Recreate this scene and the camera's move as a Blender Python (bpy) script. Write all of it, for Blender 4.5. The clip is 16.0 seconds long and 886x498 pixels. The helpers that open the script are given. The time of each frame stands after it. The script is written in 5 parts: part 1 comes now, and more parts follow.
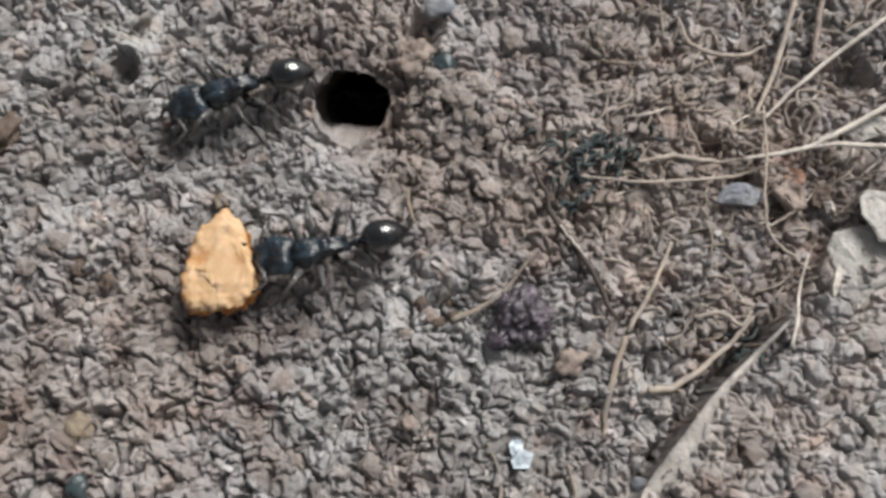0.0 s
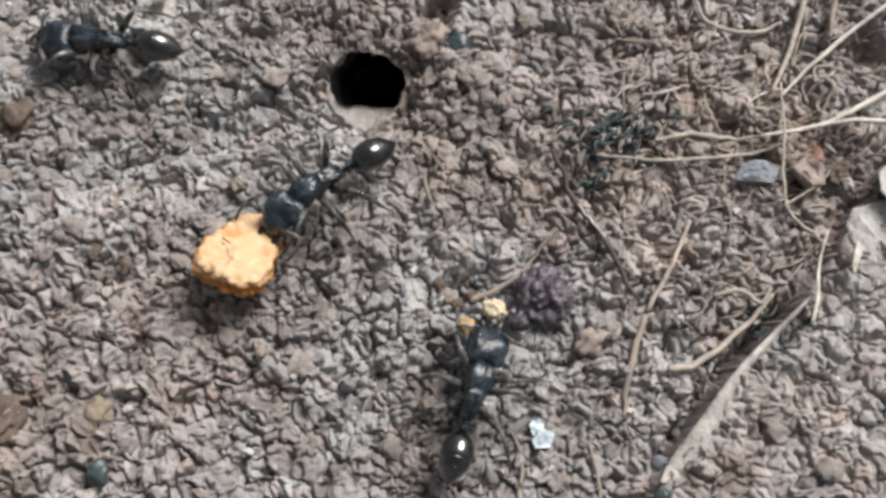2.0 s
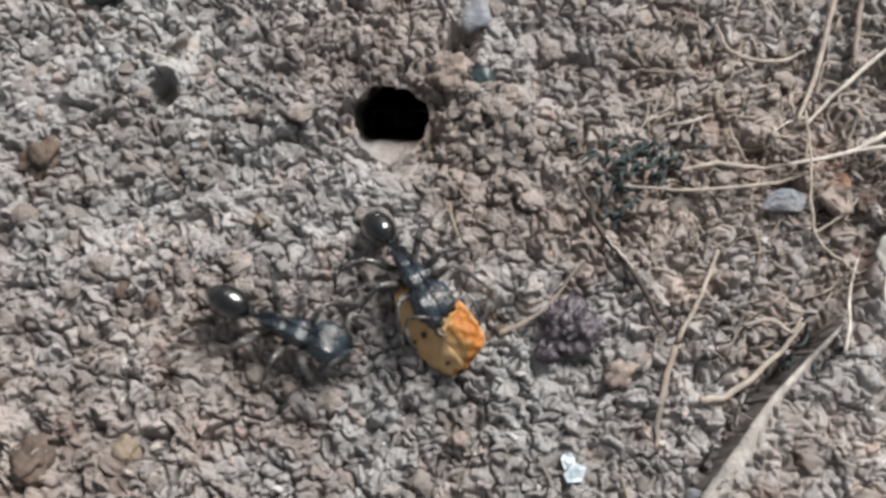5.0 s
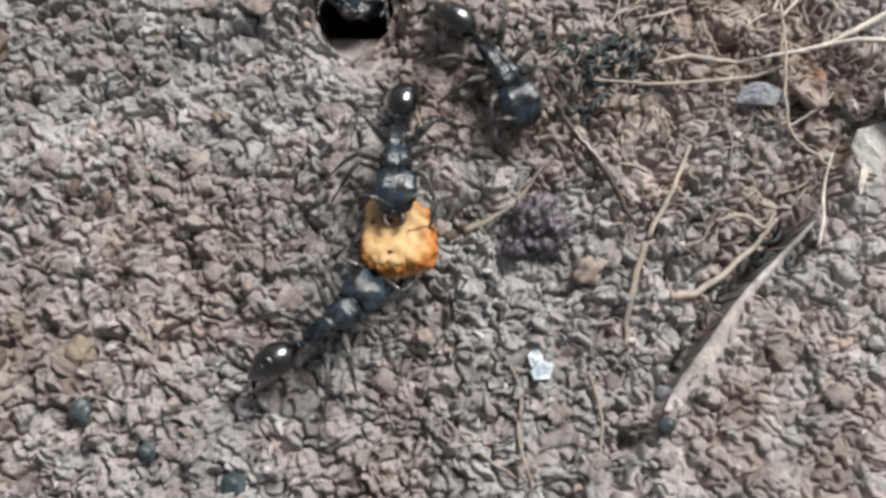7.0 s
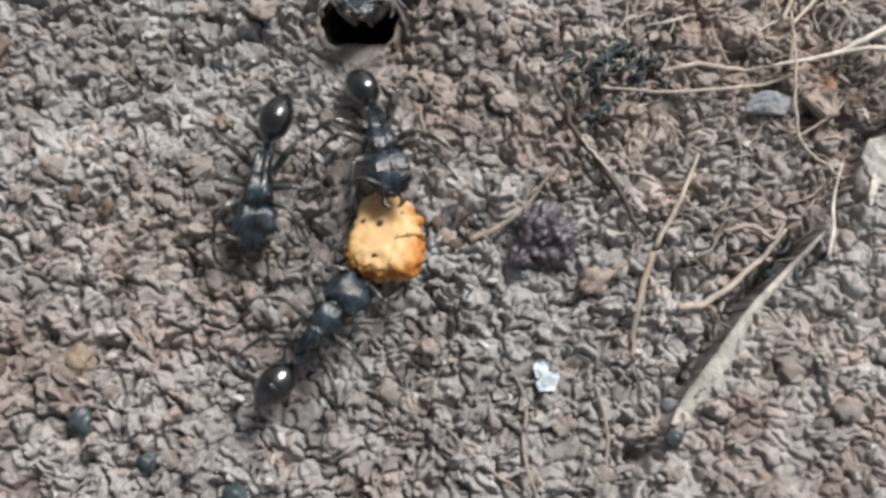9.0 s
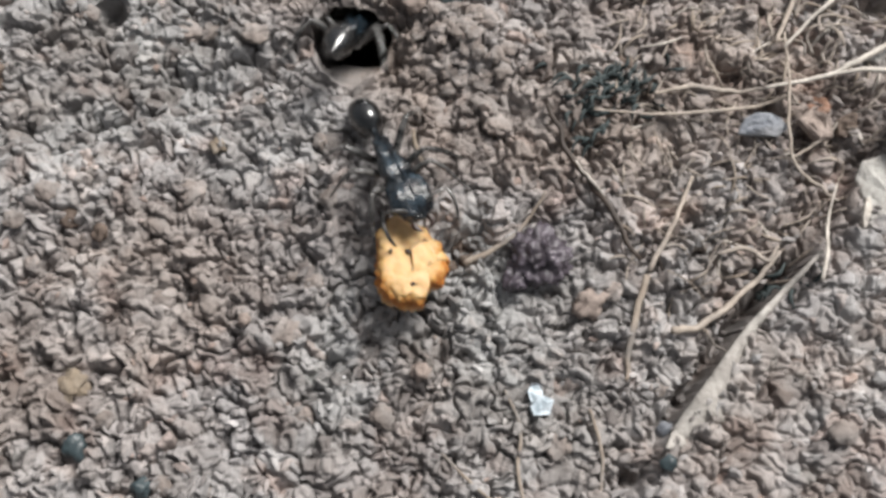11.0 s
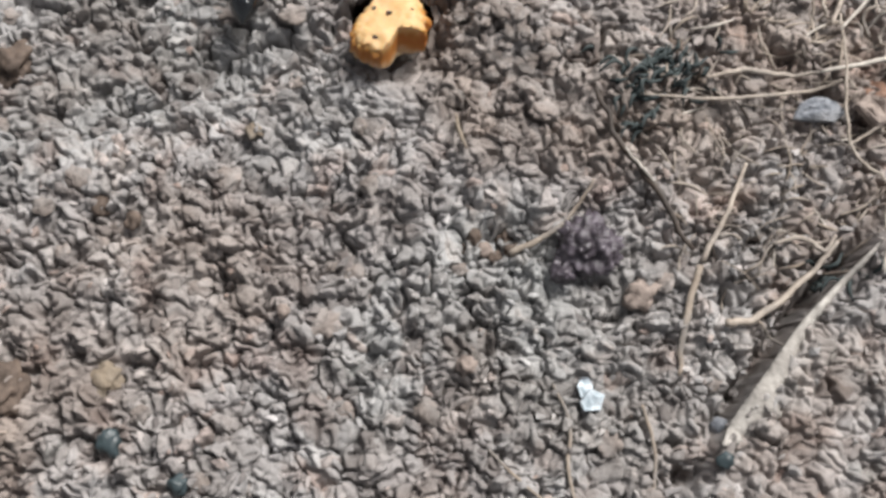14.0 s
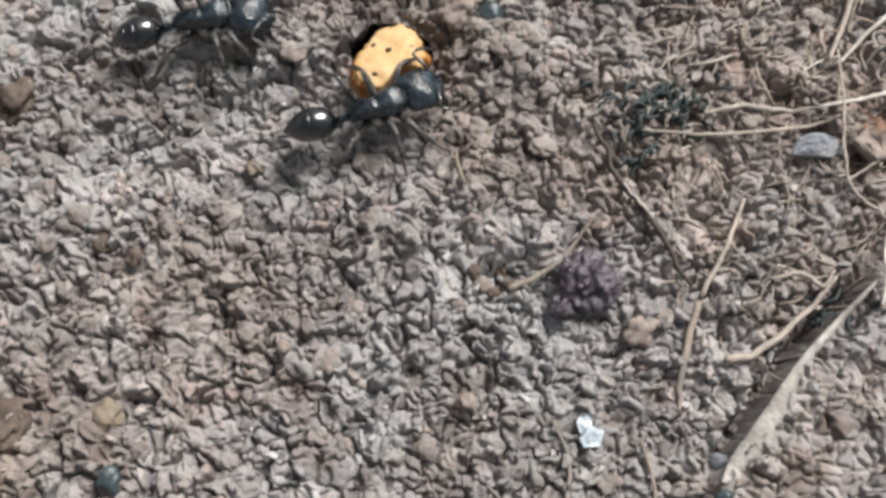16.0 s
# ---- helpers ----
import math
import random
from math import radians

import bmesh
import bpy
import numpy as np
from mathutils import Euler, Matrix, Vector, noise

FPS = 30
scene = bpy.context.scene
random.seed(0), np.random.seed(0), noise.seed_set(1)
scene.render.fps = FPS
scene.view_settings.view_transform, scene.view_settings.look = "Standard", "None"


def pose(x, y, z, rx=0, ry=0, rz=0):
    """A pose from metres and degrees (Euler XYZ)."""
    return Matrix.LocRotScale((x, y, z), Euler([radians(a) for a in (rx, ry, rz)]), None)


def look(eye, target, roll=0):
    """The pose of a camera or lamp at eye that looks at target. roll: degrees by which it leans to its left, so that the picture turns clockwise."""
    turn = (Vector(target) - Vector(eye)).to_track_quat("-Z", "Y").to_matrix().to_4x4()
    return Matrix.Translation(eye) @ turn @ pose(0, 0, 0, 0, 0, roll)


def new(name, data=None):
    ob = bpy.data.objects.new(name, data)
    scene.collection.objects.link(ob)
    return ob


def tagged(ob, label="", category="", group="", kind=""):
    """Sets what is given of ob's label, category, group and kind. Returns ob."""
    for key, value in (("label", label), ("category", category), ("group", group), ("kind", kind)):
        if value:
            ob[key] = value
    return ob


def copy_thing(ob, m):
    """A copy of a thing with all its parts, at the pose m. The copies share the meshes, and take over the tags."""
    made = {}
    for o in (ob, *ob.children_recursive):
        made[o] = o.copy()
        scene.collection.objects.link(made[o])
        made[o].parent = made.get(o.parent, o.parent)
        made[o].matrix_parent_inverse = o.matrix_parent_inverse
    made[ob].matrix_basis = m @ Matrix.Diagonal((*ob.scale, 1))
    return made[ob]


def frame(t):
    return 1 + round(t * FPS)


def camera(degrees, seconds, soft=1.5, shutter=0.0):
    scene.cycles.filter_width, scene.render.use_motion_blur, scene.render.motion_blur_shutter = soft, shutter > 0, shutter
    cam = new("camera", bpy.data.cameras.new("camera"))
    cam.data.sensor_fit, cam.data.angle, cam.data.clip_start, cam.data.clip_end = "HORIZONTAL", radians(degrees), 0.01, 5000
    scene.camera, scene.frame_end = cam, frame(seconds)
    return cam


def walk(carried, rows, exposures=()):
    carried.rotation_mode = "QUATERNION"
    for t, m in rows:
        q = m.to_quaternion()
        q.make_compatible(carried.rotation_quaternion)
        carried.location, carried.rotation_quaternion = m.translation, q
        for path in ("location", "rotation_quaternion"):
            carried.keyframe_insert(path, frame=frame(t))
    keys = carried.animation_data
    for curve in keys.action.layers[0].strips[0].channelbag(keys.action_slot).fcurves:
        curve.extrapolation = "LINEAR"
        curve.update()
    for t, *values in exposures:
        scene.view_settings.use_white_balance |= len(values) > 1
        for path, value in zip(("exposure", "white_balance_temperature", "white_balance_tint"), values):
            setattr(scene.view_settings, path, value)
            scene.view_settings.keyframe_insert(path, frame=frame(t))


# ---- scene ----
MM = 0.001
# camera: eye in millimetres, turn in degrees
PATH = [
    (0, -0.00, -20.96, 73.10, 16.01, -0.00, 0.01),
    (0.5, 0.43, -21.49, 72.60, 15.70, -0.23, -0.26),
    (1, -0.69, -20.96, 72.72, 15.17, -0.03, -0.28),
    (1.5, -2.80, -20.37, 72.41, 15.03, 0.06, -0.18),
    (2, -1.21, -21.48, 72.71, 15.44, 0.21, -0.58),
    (2.5, -1.20, -20.36, 73.19, 16.12, 0.08, -0.61),
    (3, -0.19, -20.21, 72.76, 16.45, 0.35, -0.93),
    (3.2, -0.64, -19.97, 72.88, 16.36, 0.78, -0.61),
    (5.3, -3.27, -21.93, 72.30, 17.11, 0.95, -1.15),
    (5.5, -3.85, -23.68, 70.83, 15.77, 1.30, -0.94),
    (6, -1.01, -25.01, 69.76, 15.56, -0.32, -1.81),
    (6.5, -1.48, -24.25, 69.88, 15.81, 0.29, -1.74),
    (7, -1.53, -24.92, 69.08, 15.02, -0.10, -1.62),
    (7.5, -0.92, -23.58, 69.65, 15.54, 0.10, -1.59),
    (8, -2.15, -23.75, 69.11, 15.25, 0.18, -1.25),
    (8.5, -1.16, -24.78, 68.94, 15.17, -0.32, -1.30),
    (9, -1.62, -24.02, 68.49, 14.93, -0.02, -1.26),
    (9.5, -1.27, -23.60, 68.52, 15.39, 0.18, -1.35),
    (10, -0.79, -23.76, 68.80, 15.33, 0.04, -1.46),
    (10.2, -1.05, -23.02, 69.17, 15.20, 0.12, -1.45),
    (12.3, -1.12, -23.55, 67.68, 15.80, -0.12, -1.63),
    (12.5, -0.00, -23.90, 67.93, 15.83, -0.26, -1.75),
    (13, 0.02, -23.46, 67.80, 16.22, -0.45, -1.68),
    (13.5, -1.42, -22.78, 67.00, 15.27, -0.11, -1.64),
    (14, -3.94, -22.29, 66.34, 14.77, 0.14, -1.36),
    (14.5, -3.20, -22.52, 66.27, 15.01, 0.09, -1.59),
    (15, -4.64, -21.76, 66.27, 14.24, 0.17, -1.38),
    (15.5, -4.09, -21.83, 66.22, 14.97, 0.33, -1.33),
    (16, -3.54, -21.11, 66.94, 15.62, 0.43, -1.39),
]
cam = camera(45.0, 16.0, soft=3.2, shutter=0.5)
EXPOSURE = [(0.0, 0.02), (1.0, 0.06), (2.2, 0.25), (10.0, 0.26), (13.0, 0.3), (16.0, 0.3)]
walk(cam, [(t, pose(x * MM, y * MM, z * MM, rx, ry, rz)) for t, x, y, z, rx, ry, rz in PATH], EXPOSURE)

# ---- light: an overcast day ----
SUN_ELEVATION, SUN_TURN = 48.0, 40.0
world = bpy.data.worlds.new("sky")
scene.world = world
world.use_nodes = True
nt = world.node_tree
sky = nt.nodes.new("ShaderNodeTexSky")
sky.sky_type = "NISHITA"
sky.sun_disc = False
sky.sun_elevation = radians(SUN_ELEVATION)
sky.sun_rotation = radians(SUN_TURN)
sky.dust_density, sky.air_density, sky.ozone_density = 4.0, 1.0, 1.0
haze = nt.nodes.new("ShaderNodeHueSaturation")
haze.inputs["Saturation"].default_value = 0.18
nt.links.new(sky.outputs["Color"], haze.inputs["Color"])
nt.links.new(haze.outputs["Color"], nt.nodes["Background"].inputs["Color"])
nt.nodes["Background"].inputs["Strength"].default_value = 0.078
sun = new("sun", bpy.data.lights.new("sun", "SUN"))
sun.data.energy, sun.data.angle, sun.data.color = 5.0, radians(25), (1.0, 0.975, 0.935)
a, e = radians(SUN_TURN), radians(SUN_ELEVATION)
sun.matrix_world = look((math.sin(a) * math.cos(e), math.cos(a) * math.cos(e), math.sin(e)), (0, 0, 0))


# ---- materials ----
def material(name, rough=0.8, metal=0.0, spec=0.5):
    m = bpy.data.materials.new(name)
    m.use_nodes = True
    b = m.node_tree.nodes["Principled BSDF"]
    b.inputs["Roughness"].default_value = rough
    b.inputs["Metallic"].default_value = metal
    b.inputs["Specular IOR Level"].default_value = spec
    return m, m.node_tree, b


def noise_node(tree, scale, detail=4.0, rough=0.6, space="Object"):
    co = tree.nodes.new("ShaderNodeTexCoord")
    n = tree.nodes.new("ShaderNodeTexNoise")
    n.inputs["Scale"].default_value = scale
    n.inputs["Detail"].default_value = detail
    n.inputs["Roughness"].default_value = rough
    tree.links.new(co.outputs[space], n.inputs["Vector"])
    return n


def ramp_node(tree, source, stops):
    r = tree.nodes.new("ShaderNodeValToRGB")
    while len(r.color_ramp.elements) < len(stops):
        r.color_ramp.elements.new(0.5)
    for el, (p, c) in zip(r.color_ramp.elements, stops):
        el.position, el.color = p, (*c, 1)
    tree.links.new(source, r.inputs["Fac"])
    return r.outputs["Color"]


def mix_node(tree, a, b, fac, blend="MIX"):
    m = tree.nodes.new("ShaderNodeMix")
    m.data_type, m.blend_type = "RGBA", blend
    for socket, v in ((m.inputs[6], a), (m.inputs[7], b), (m.inputs[0], fac)):
        if isinstance(v, (int, float)):
            socket.default_value = v
        elif isinstance(v, tuple):
            socket.default_value = (*v, 1)
        else:
            tree.links.new(v, socket)
    return m.outputs[2]


def bump(tree, bsdf, source, strength, distance):
    b = tree.nodes.new("ShaderNodeBump")
    b.inputs["Strength"].default_value = strength
    b.inputs["Distance"].default_value = distance
    tree.links.new(source, b.inputs["Height"])
    tree.links.new(b.outputs["Normal"], bsdf.inputs["Normal"])


def soil(name, tint=(1, 1, 1), island=False, crumbs=False):
    """Damp brown-grey clay soil; scales are per metre."""
    m, tree, b = material(name, rough=0.82, spec=0.35)
    k = lambda c: tuple(0.88 * u * v for u, v in zip(c, (0.98 * tint[0], tint[1], 1.05 * tint[2])))
    wide = noise_node(tree, 95, 4, 0.6)
    fine = noise_node(tree, 900, 5, 0.65)
    col = ramp_node(tree, wide.outputs["Fac"], [(0.26, k((0.235, 0.197, 0.173))), (0.46, k((0.26, 0.237, 0.222))), (0.6, k((0.335, 0.317, 0.303))), (0.78, k((0.265, 0.212, 0.172)))])
    stain = noise_node(tree, 38, 3, 0.5)
    col = mix_node(tree, col, ramp_node(tree, stain.outputs["Fac"], [(0.33, (1.04, 0.93, 0.83)), (0.5, (1.0, 1.0, 1.0)), (0.68, (1.02, 1.07, 1.07))]), 1.0, "MULTIPLY")
    spots = noise_node(tree, 210, 3, 0.6)
    col = mix_node(tree, col, ramp_node(tree, spots.outputs["Fac"], [(0.27, (0.74, 0.8, 0.78)), (0.36, (1.0, 1.0, 1.0)), (0.55, (1.0, 1.0, 1.0)), (0.63, (0.97, 0.91, 0.88)), (0.69, (0.8, 0.71, 0.68)), (0.78, (0.6, 0.48, 0.45))]), 1.0, "MULTIPLY")
    # rusty, humus-stained ground among the roots
    place = tree.nodes.new("ShaderNodeTexCoord")
    axes = tree.nodes.new("ShaderNodeSeparateXYZ")
    tree.links.new(place.outputs["Object"], axes.inputs["Vector"])
    near = tree.nodes.new("ShaderNodeMapRange")
    near.inputs["From Min"].default_value, near.inputs["From Max"].default_value = 0.008, 0.017
    tree.links.new(axes.outputs["X"], near.inputs["Value"])
    rust = ramp_node(tree, noise_node(tree, 140, 4, 0.65).outputs["Fac"], [(0.42, (1, 1, 1)), (0.58, (1.04, 0.98, 0.94)), (0.7, (0.93, 0.82, 0.76))])
    col = mix_node(tree, col, mix_node(tree, (1, 1, 1), rust, near.outputs["Result"]), 1.0 if crumbs else 0.0, "MULTIPLY")
    grit = ramp_node(tree, fine.outputs["Fac"], [(0.3, (0.78, 0.76, 0.75)), (0.45, (0.98, 0.98, 0.98)), (0.7, (1.14, 1.14, 1.14))])
    col = mix_node(tree, col, grit, 1.0, "MULTIPLY")
    if island:
        geo = tree.nodes.new("ShaderNodeNewGeometry")
        own = ramp_node(tree, geo.outputs["Random Per Island"], [(0.0, (0.5, 0.47, 0.46)), (0.25, (0.85, 0.84, 0.83)), (0.7, (1.15, 1.15, 1.15)), (0.92, (1.5, 1.48, 1.46)), (0.965, (1.1, 0.92, 0.83)), (0.99, (1.7, 1.7, 1.7))])
        col = mix_node(tree, col, own, 1.0, "MULTIPLY")
    elif crumbs:
        # each crumb of the clay has a tone of its own
        att = tree.nodes.new("ShaderNodeAttribute")
        att.attribute_name = "crumb"
        own = ramp_node(tree, att.outputs["Fac"], [(0.05, (0.62, 0.58, 0.56)), (0.3, (0.88, 0.87, 0.86)), (0.6, (1.1, 1.1, 1.1)), (0.86, (1.22, 1.2, 1.18)), (0.92, (1.12, 1.0, 0.94)), (1.0, (1.05, 0.92, 0.86))])
        col = mix_node(tree, col, own, 1.0, "MULTIPLY")
    else:
        inf = tree.nodes.new("ShaderNodeObjectInfo")
        own = ramp_node(tree, inf.outputs["Random"], [(0.0, (0.8, 0.78, 0.76)), (1.0, (1.15, 1.12, 1.1))])
        col = mix_node(tree, col, own, 1.0, "MULTIPLY")
    tree.links.new(col, b.inputs["Base Color"])
    bump(tree, b, noise_node(tree, 2600, 6, 0.7).outputs["Fac"], 0.6, 0.0003)
    return m


def plain(name, dark, light, scale=700, rough=0.6, spec=0.4, relief=0.00008, mud=0.0):
    m, tree, b = material(name, rough=rough, spec=spec)
    n = noise_node(tree, scale, 5, 0.65)
    col = ramp_node(tree, n.outputs["Fac"], [(0.3, dark), (0.7, light)])
    if mud:
        # dried soil that clings in patches
        where = ramp_node(tree, noise_node(tree, 330, 4, 0.7).outputs["Fac"], [(0.44, (0, 0, 0)), (0.62, (mud, mud, mud))])
        col = mix_node(tree, col, (0.185, 0.168, 0.155), where)
    tree.links.new(col, b.inputs["Base Color"])
    bump(tree, b, noise_node(tree, scale * 3, 4).outputs["Fac"], 0.6, relief)
    return m


GROUND = soil("soil", crumbs=True)
GRAINS = soil("soil_grains", island=True)
CLOD = soil("soil_clod", (1.0, 0.97, 0.94))
STRAW = plain("dry_straw", (0.24, 0.2, 0.165), (0.45, 0.39, 0.335), 900, 0.6, 0.35, 0.0002, 0.65)
PALE = plain("bleached_straw", (0.38, 0.345, 0.3), (0.63, 0.585, 0.53), 900, 0.6, 0.3, 0.0002, 0.55)
ROOT = plain("muddy_root", (0.2, 0.155, 0.12), (0.3, 0.26, 0.22), 900, 0.75, 0.3, 0.0002, 0.9)
TWIG = plain("dark_twig", (0.014, 0.011, 0.01), (0.07, 0.05, 0.038), 350, 0.6)
BLADE = plain("grey_blade", (0.24, 0.222, 0.205), (0.46, 0.435, 0.405), 700, 0.8, 0.25, 0.0003, 0.5)
LEAF = plain("bleached_leaf", (0.28, 0.27, 0.255), (0.5, 0.485, 0.455), 500, 0.75, 0.3, 0.0005, 0.6)
MOSS = plain("dark_moss", (0.01, 0.016, 0.017), (0.06, 0.075, 0.076), 900, 0.75, 0.3)
SEED = plain("purple_brown_seed", (0.009, 0.006, 0.008), (0.115, 0.097, 0.117), 900, 0.24, 0.5, 0.0003)
CHIP = plain("white_mica", (0.2, 0.26, 0.3), (0.6, 0.66, 0.71), 1100, 0.3, 0.5, 0.0002)
SLATE = plain("blue_slate", (0.016, 0.025, 0.028), (0.052, 0.07, 0.077), 800, 0.4)
BLUEGREY = plain("blue_grey_flake", (0.1, 0.11, 0.13), (0.24, 0.255, 0.285), 700, 0.5, 0.4, 0.0003, 0.4)
PINK = plain("pink_sandstone", (0.15, 0.118, 0.103), (0.31, 0.255, 0.225), 1100, 0.75, 0.3, 0.0003)
BRICK = plain("brick_brown_stone", (0.14, 0.075, 0.05), (0.29, 0.175, 0.125), 900, 0.8, 0.3, 0.0003, 0.3)
OCHRE = plain("ochre_clay", (0.14, 0.11, 0.082), (0.25, 0.205, 0.155), 900, 0.85, 0.3, 0.0003, 0.5)
BROWNSTONE = plain("brown_stone", (0.05, 0.037, 0.03), (0.15, 0.112, 0.09), 1000, 0.75, 0.3, 0.0003)


def chitin(name, dark, light, rough, striae, coat=0.0, spec=0.5):
    m, tree, b = material(name, rough=rough, spec=spec)
    n = noise_node(tree, 850, 4, 0.65)
    tree.links.new(ramp_node(tree, n.outputs["Fac"], [(0.42, dark), (0.66, light)]), b.inputs["Base Color"])
    b.inputs["Coat Weight"].default_value = coat
    b.inputs["Coat Roughness"].default_value = 0.12
    if striae:
        co = tree.nodes.new("ShaderNodeTexCoord")
        w = tree.nodes.new("ShaderNodeTexWave")
        w.bands_direction = "Y"
        w.inputs["Scale"].default_value = 2200
        w.inputs["Distortion"].default_value = 3.0
        tree.links.new(co.outputs["Object"], w.inputs["Vector"])
        rel = mix_node(tree, w.outputs["Color"], noise_node(tree, 1100, 3).outputs["Color"], 0.75)
        bump(tree, b, rel, 0.55, 0.0002)
    return m


# blue mottling: fine pubescence, plus sky reflections put into the colour
BODY = chitin("striated_black_chitin", (0.002, 0.003, 0.0045), (0.021, 0.036, 0.05), 0.26, True, 0.0, 0.75)
GASTER = chitin("glossy_black_chitin", (0.002, 0.0025, 0.003), (0.005, 0.006, 0.007), 0.2, False, 0.5, 0.8)
# the pale grey mottling puts highlights on the limbs into their colour
LEGS = chitin("dark_chitin_painted_glints", (0.01, 0.01, 0.01), (0.14, 0.135, 0.13), 0.26, False, 0.3)
JAW = chitin("dark_red_chitin", (0.02, 0.009, 0.006), (0.03, 0.013, 0.009), 0.4, False)
EYE = chitin("eye_chitin", (0.01, 0.01, 0.01), (0.05, 0.05, 0.05), 0.25, False)


def food(name):
    m, tree, b = material(name, rough=0.6, spec=0.3)
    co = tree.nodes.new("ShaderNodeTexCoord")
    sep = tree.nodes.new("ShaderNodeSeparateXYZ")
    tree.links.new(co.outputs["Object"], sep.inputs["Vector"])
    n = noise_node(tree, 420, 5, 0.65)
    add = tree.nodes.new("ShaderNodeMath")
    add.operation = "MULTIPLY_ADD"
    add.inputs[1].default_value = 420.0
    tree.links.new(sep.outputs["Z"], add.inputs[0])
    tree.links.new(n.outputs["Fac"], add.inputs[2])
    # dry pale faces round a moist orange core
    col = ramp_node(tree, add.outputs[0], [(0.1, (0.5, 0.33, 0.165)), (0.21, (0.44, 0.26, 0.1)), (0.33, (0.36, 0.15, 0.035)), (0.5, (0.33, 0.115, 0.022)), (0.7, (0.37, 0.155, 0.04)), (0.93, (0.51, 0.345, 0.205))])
    spots = ramp_node(tree, noise_node(tree, 1300, 3, 0.6).outputs["Fac"], [(0.35, (0.92, 0.88, 0.8)), (0.55, (1.0, 1.0, 1.0)), (0.7, (1.05, 1.09, 1.18))])
    col = mix_node(tree, col, spots, 1.0, "MULTIPLY")
    tree.links.new(col, b.inputs["Base Color"])
    b.inputs["Subsurface Weight"].default_value = 0.25
    b.inputs["Subsurface Radius"].default_value = (0.0012, 0.0006, 0.0002)
    b.inputs["Subsurface Scale"].default_value = 1.0
    bump(tree, b, noise_node(tree, 1800, 6, 0.7).outputs["Fac"], 0.22, 0.0001)
    return m


FOOD = food("orange_food")
PALE_FOOD = plain("pale_food", (0.42, 0.34, 0.23), (0.6, 0.51, 0.37), 1200, 0.7, 0.3, 0.0003)
TAN_FOOD = plain("tan_food", (0.3, 0.19, 0.09), (0.44, 0.3, 0.15), 1200, 0.7, 0.3, 0.0003)

# ---- relief of the ground, in millimetres ----
HOLE_X, HOLE_Y = -6.9, 11.85
REACH_X, REACH_UP, REACH_DOWN = 2.85, 2.15, 3.3
DOWN = Vector((0.03, 0.38, -0.93)).normalized()


def lattice(ix, iy, seed):
    h = np.sin(ix * 127.1 + iy * 311.7 + seed * 74.7) * 43758.5453
    return h - np.floor(h)


def value_noise(x, y, size, seed):
    u, v = x / size, y / size
    iu, iv = np.floor(u), np.floor(v)
    fu, fv = u - iu, v - iv
    fu, fv = fu * fu * (3 - 2 * fu), fv * fv * (3 - 2 * fv)
    top = lattice(iu, iv, seed) * (1 - fu) + lattice(iu + 1, iv, seed) * fu
    low = lattice(iu, iv + 1, seed) * (1 - fu) + lattice(iu + 1, iv + 1, seed) * fu
    return top * (1 - fv) + low * fv - 0.5


def cells(x, y, size, seed, long=1.15):
    """Broken crumbs: level and slant of the crumb at each place, distance from its edge, its own random number."""
    u, v = x / (size * long), y / size
    iu, iv = np.floor(u), np.floor(v)
    d1, d2 = np.full(np.shape(x), 9.0), np.full(np.shape(x), 9.0)
    level, own = np.zeros(np.shape(x)), np.zeros(np.shape(x))
    for i in (-1, 0, 1):
        for j in (-1, 0, 1):
            cu, cv = iu + i, iv + j
            a, b = lattice(cu, cv, seed), lattice(cu, cv, seed + 3)
            ex, ey = u - (cu + 0.5 + 0.9 * (a - 0.5)), v - (cv + 0.5 + 0.9 * (b - 0.5))
            d = np.hypot(ex, ey)
            rnd = lattice(cu, cv, seed + 5)
            top = (rnd - 0.5) + 1.1 * (lattice(cu, cv, seed + 7) - 0.5) * ex + 1.1 * (lattice(cu, cv, seed + 8) - 0.5) * ey
            nearer = d < d1
            d2 = np.where(nearer, d1, np.minimum(d2, d))
            level = np.where(nearer, top, level)
            own = np.where(nearer, lattice(cu, cv, seed + 11), own)
            d1 = np.where(nearer, d, d1)
    return level, d2 - d1, own


def smooth(a, b, v):
    s = np.clip((v - a) / (b - a), 0, 1)
    return s * s * (3 - 2 * s)


def warped(x, y):
    wx = x + 0.9 * value_noise(x, y, 1.7, 11) + 0.5 * value_noise(x, y, 0.52, 13)
    wy = y + 0.9 * value_noise(x, y, 1.7, 12) + 0.5 * value_noise(x, y, 0.52, 14)
    return wx, wy


def terraces(f, step, edge=0.7):
    """Flat treads with steep, narrow risers."""
    k = np.floor(f / step)
    g = f / step - k
    crevice = 0.3 * np.exp(-((g - edge) / 0.12) ** 2)
    return (k + 0.15 * g + 0.85 * smooth(edge, 1.0, g) - crevice) * step


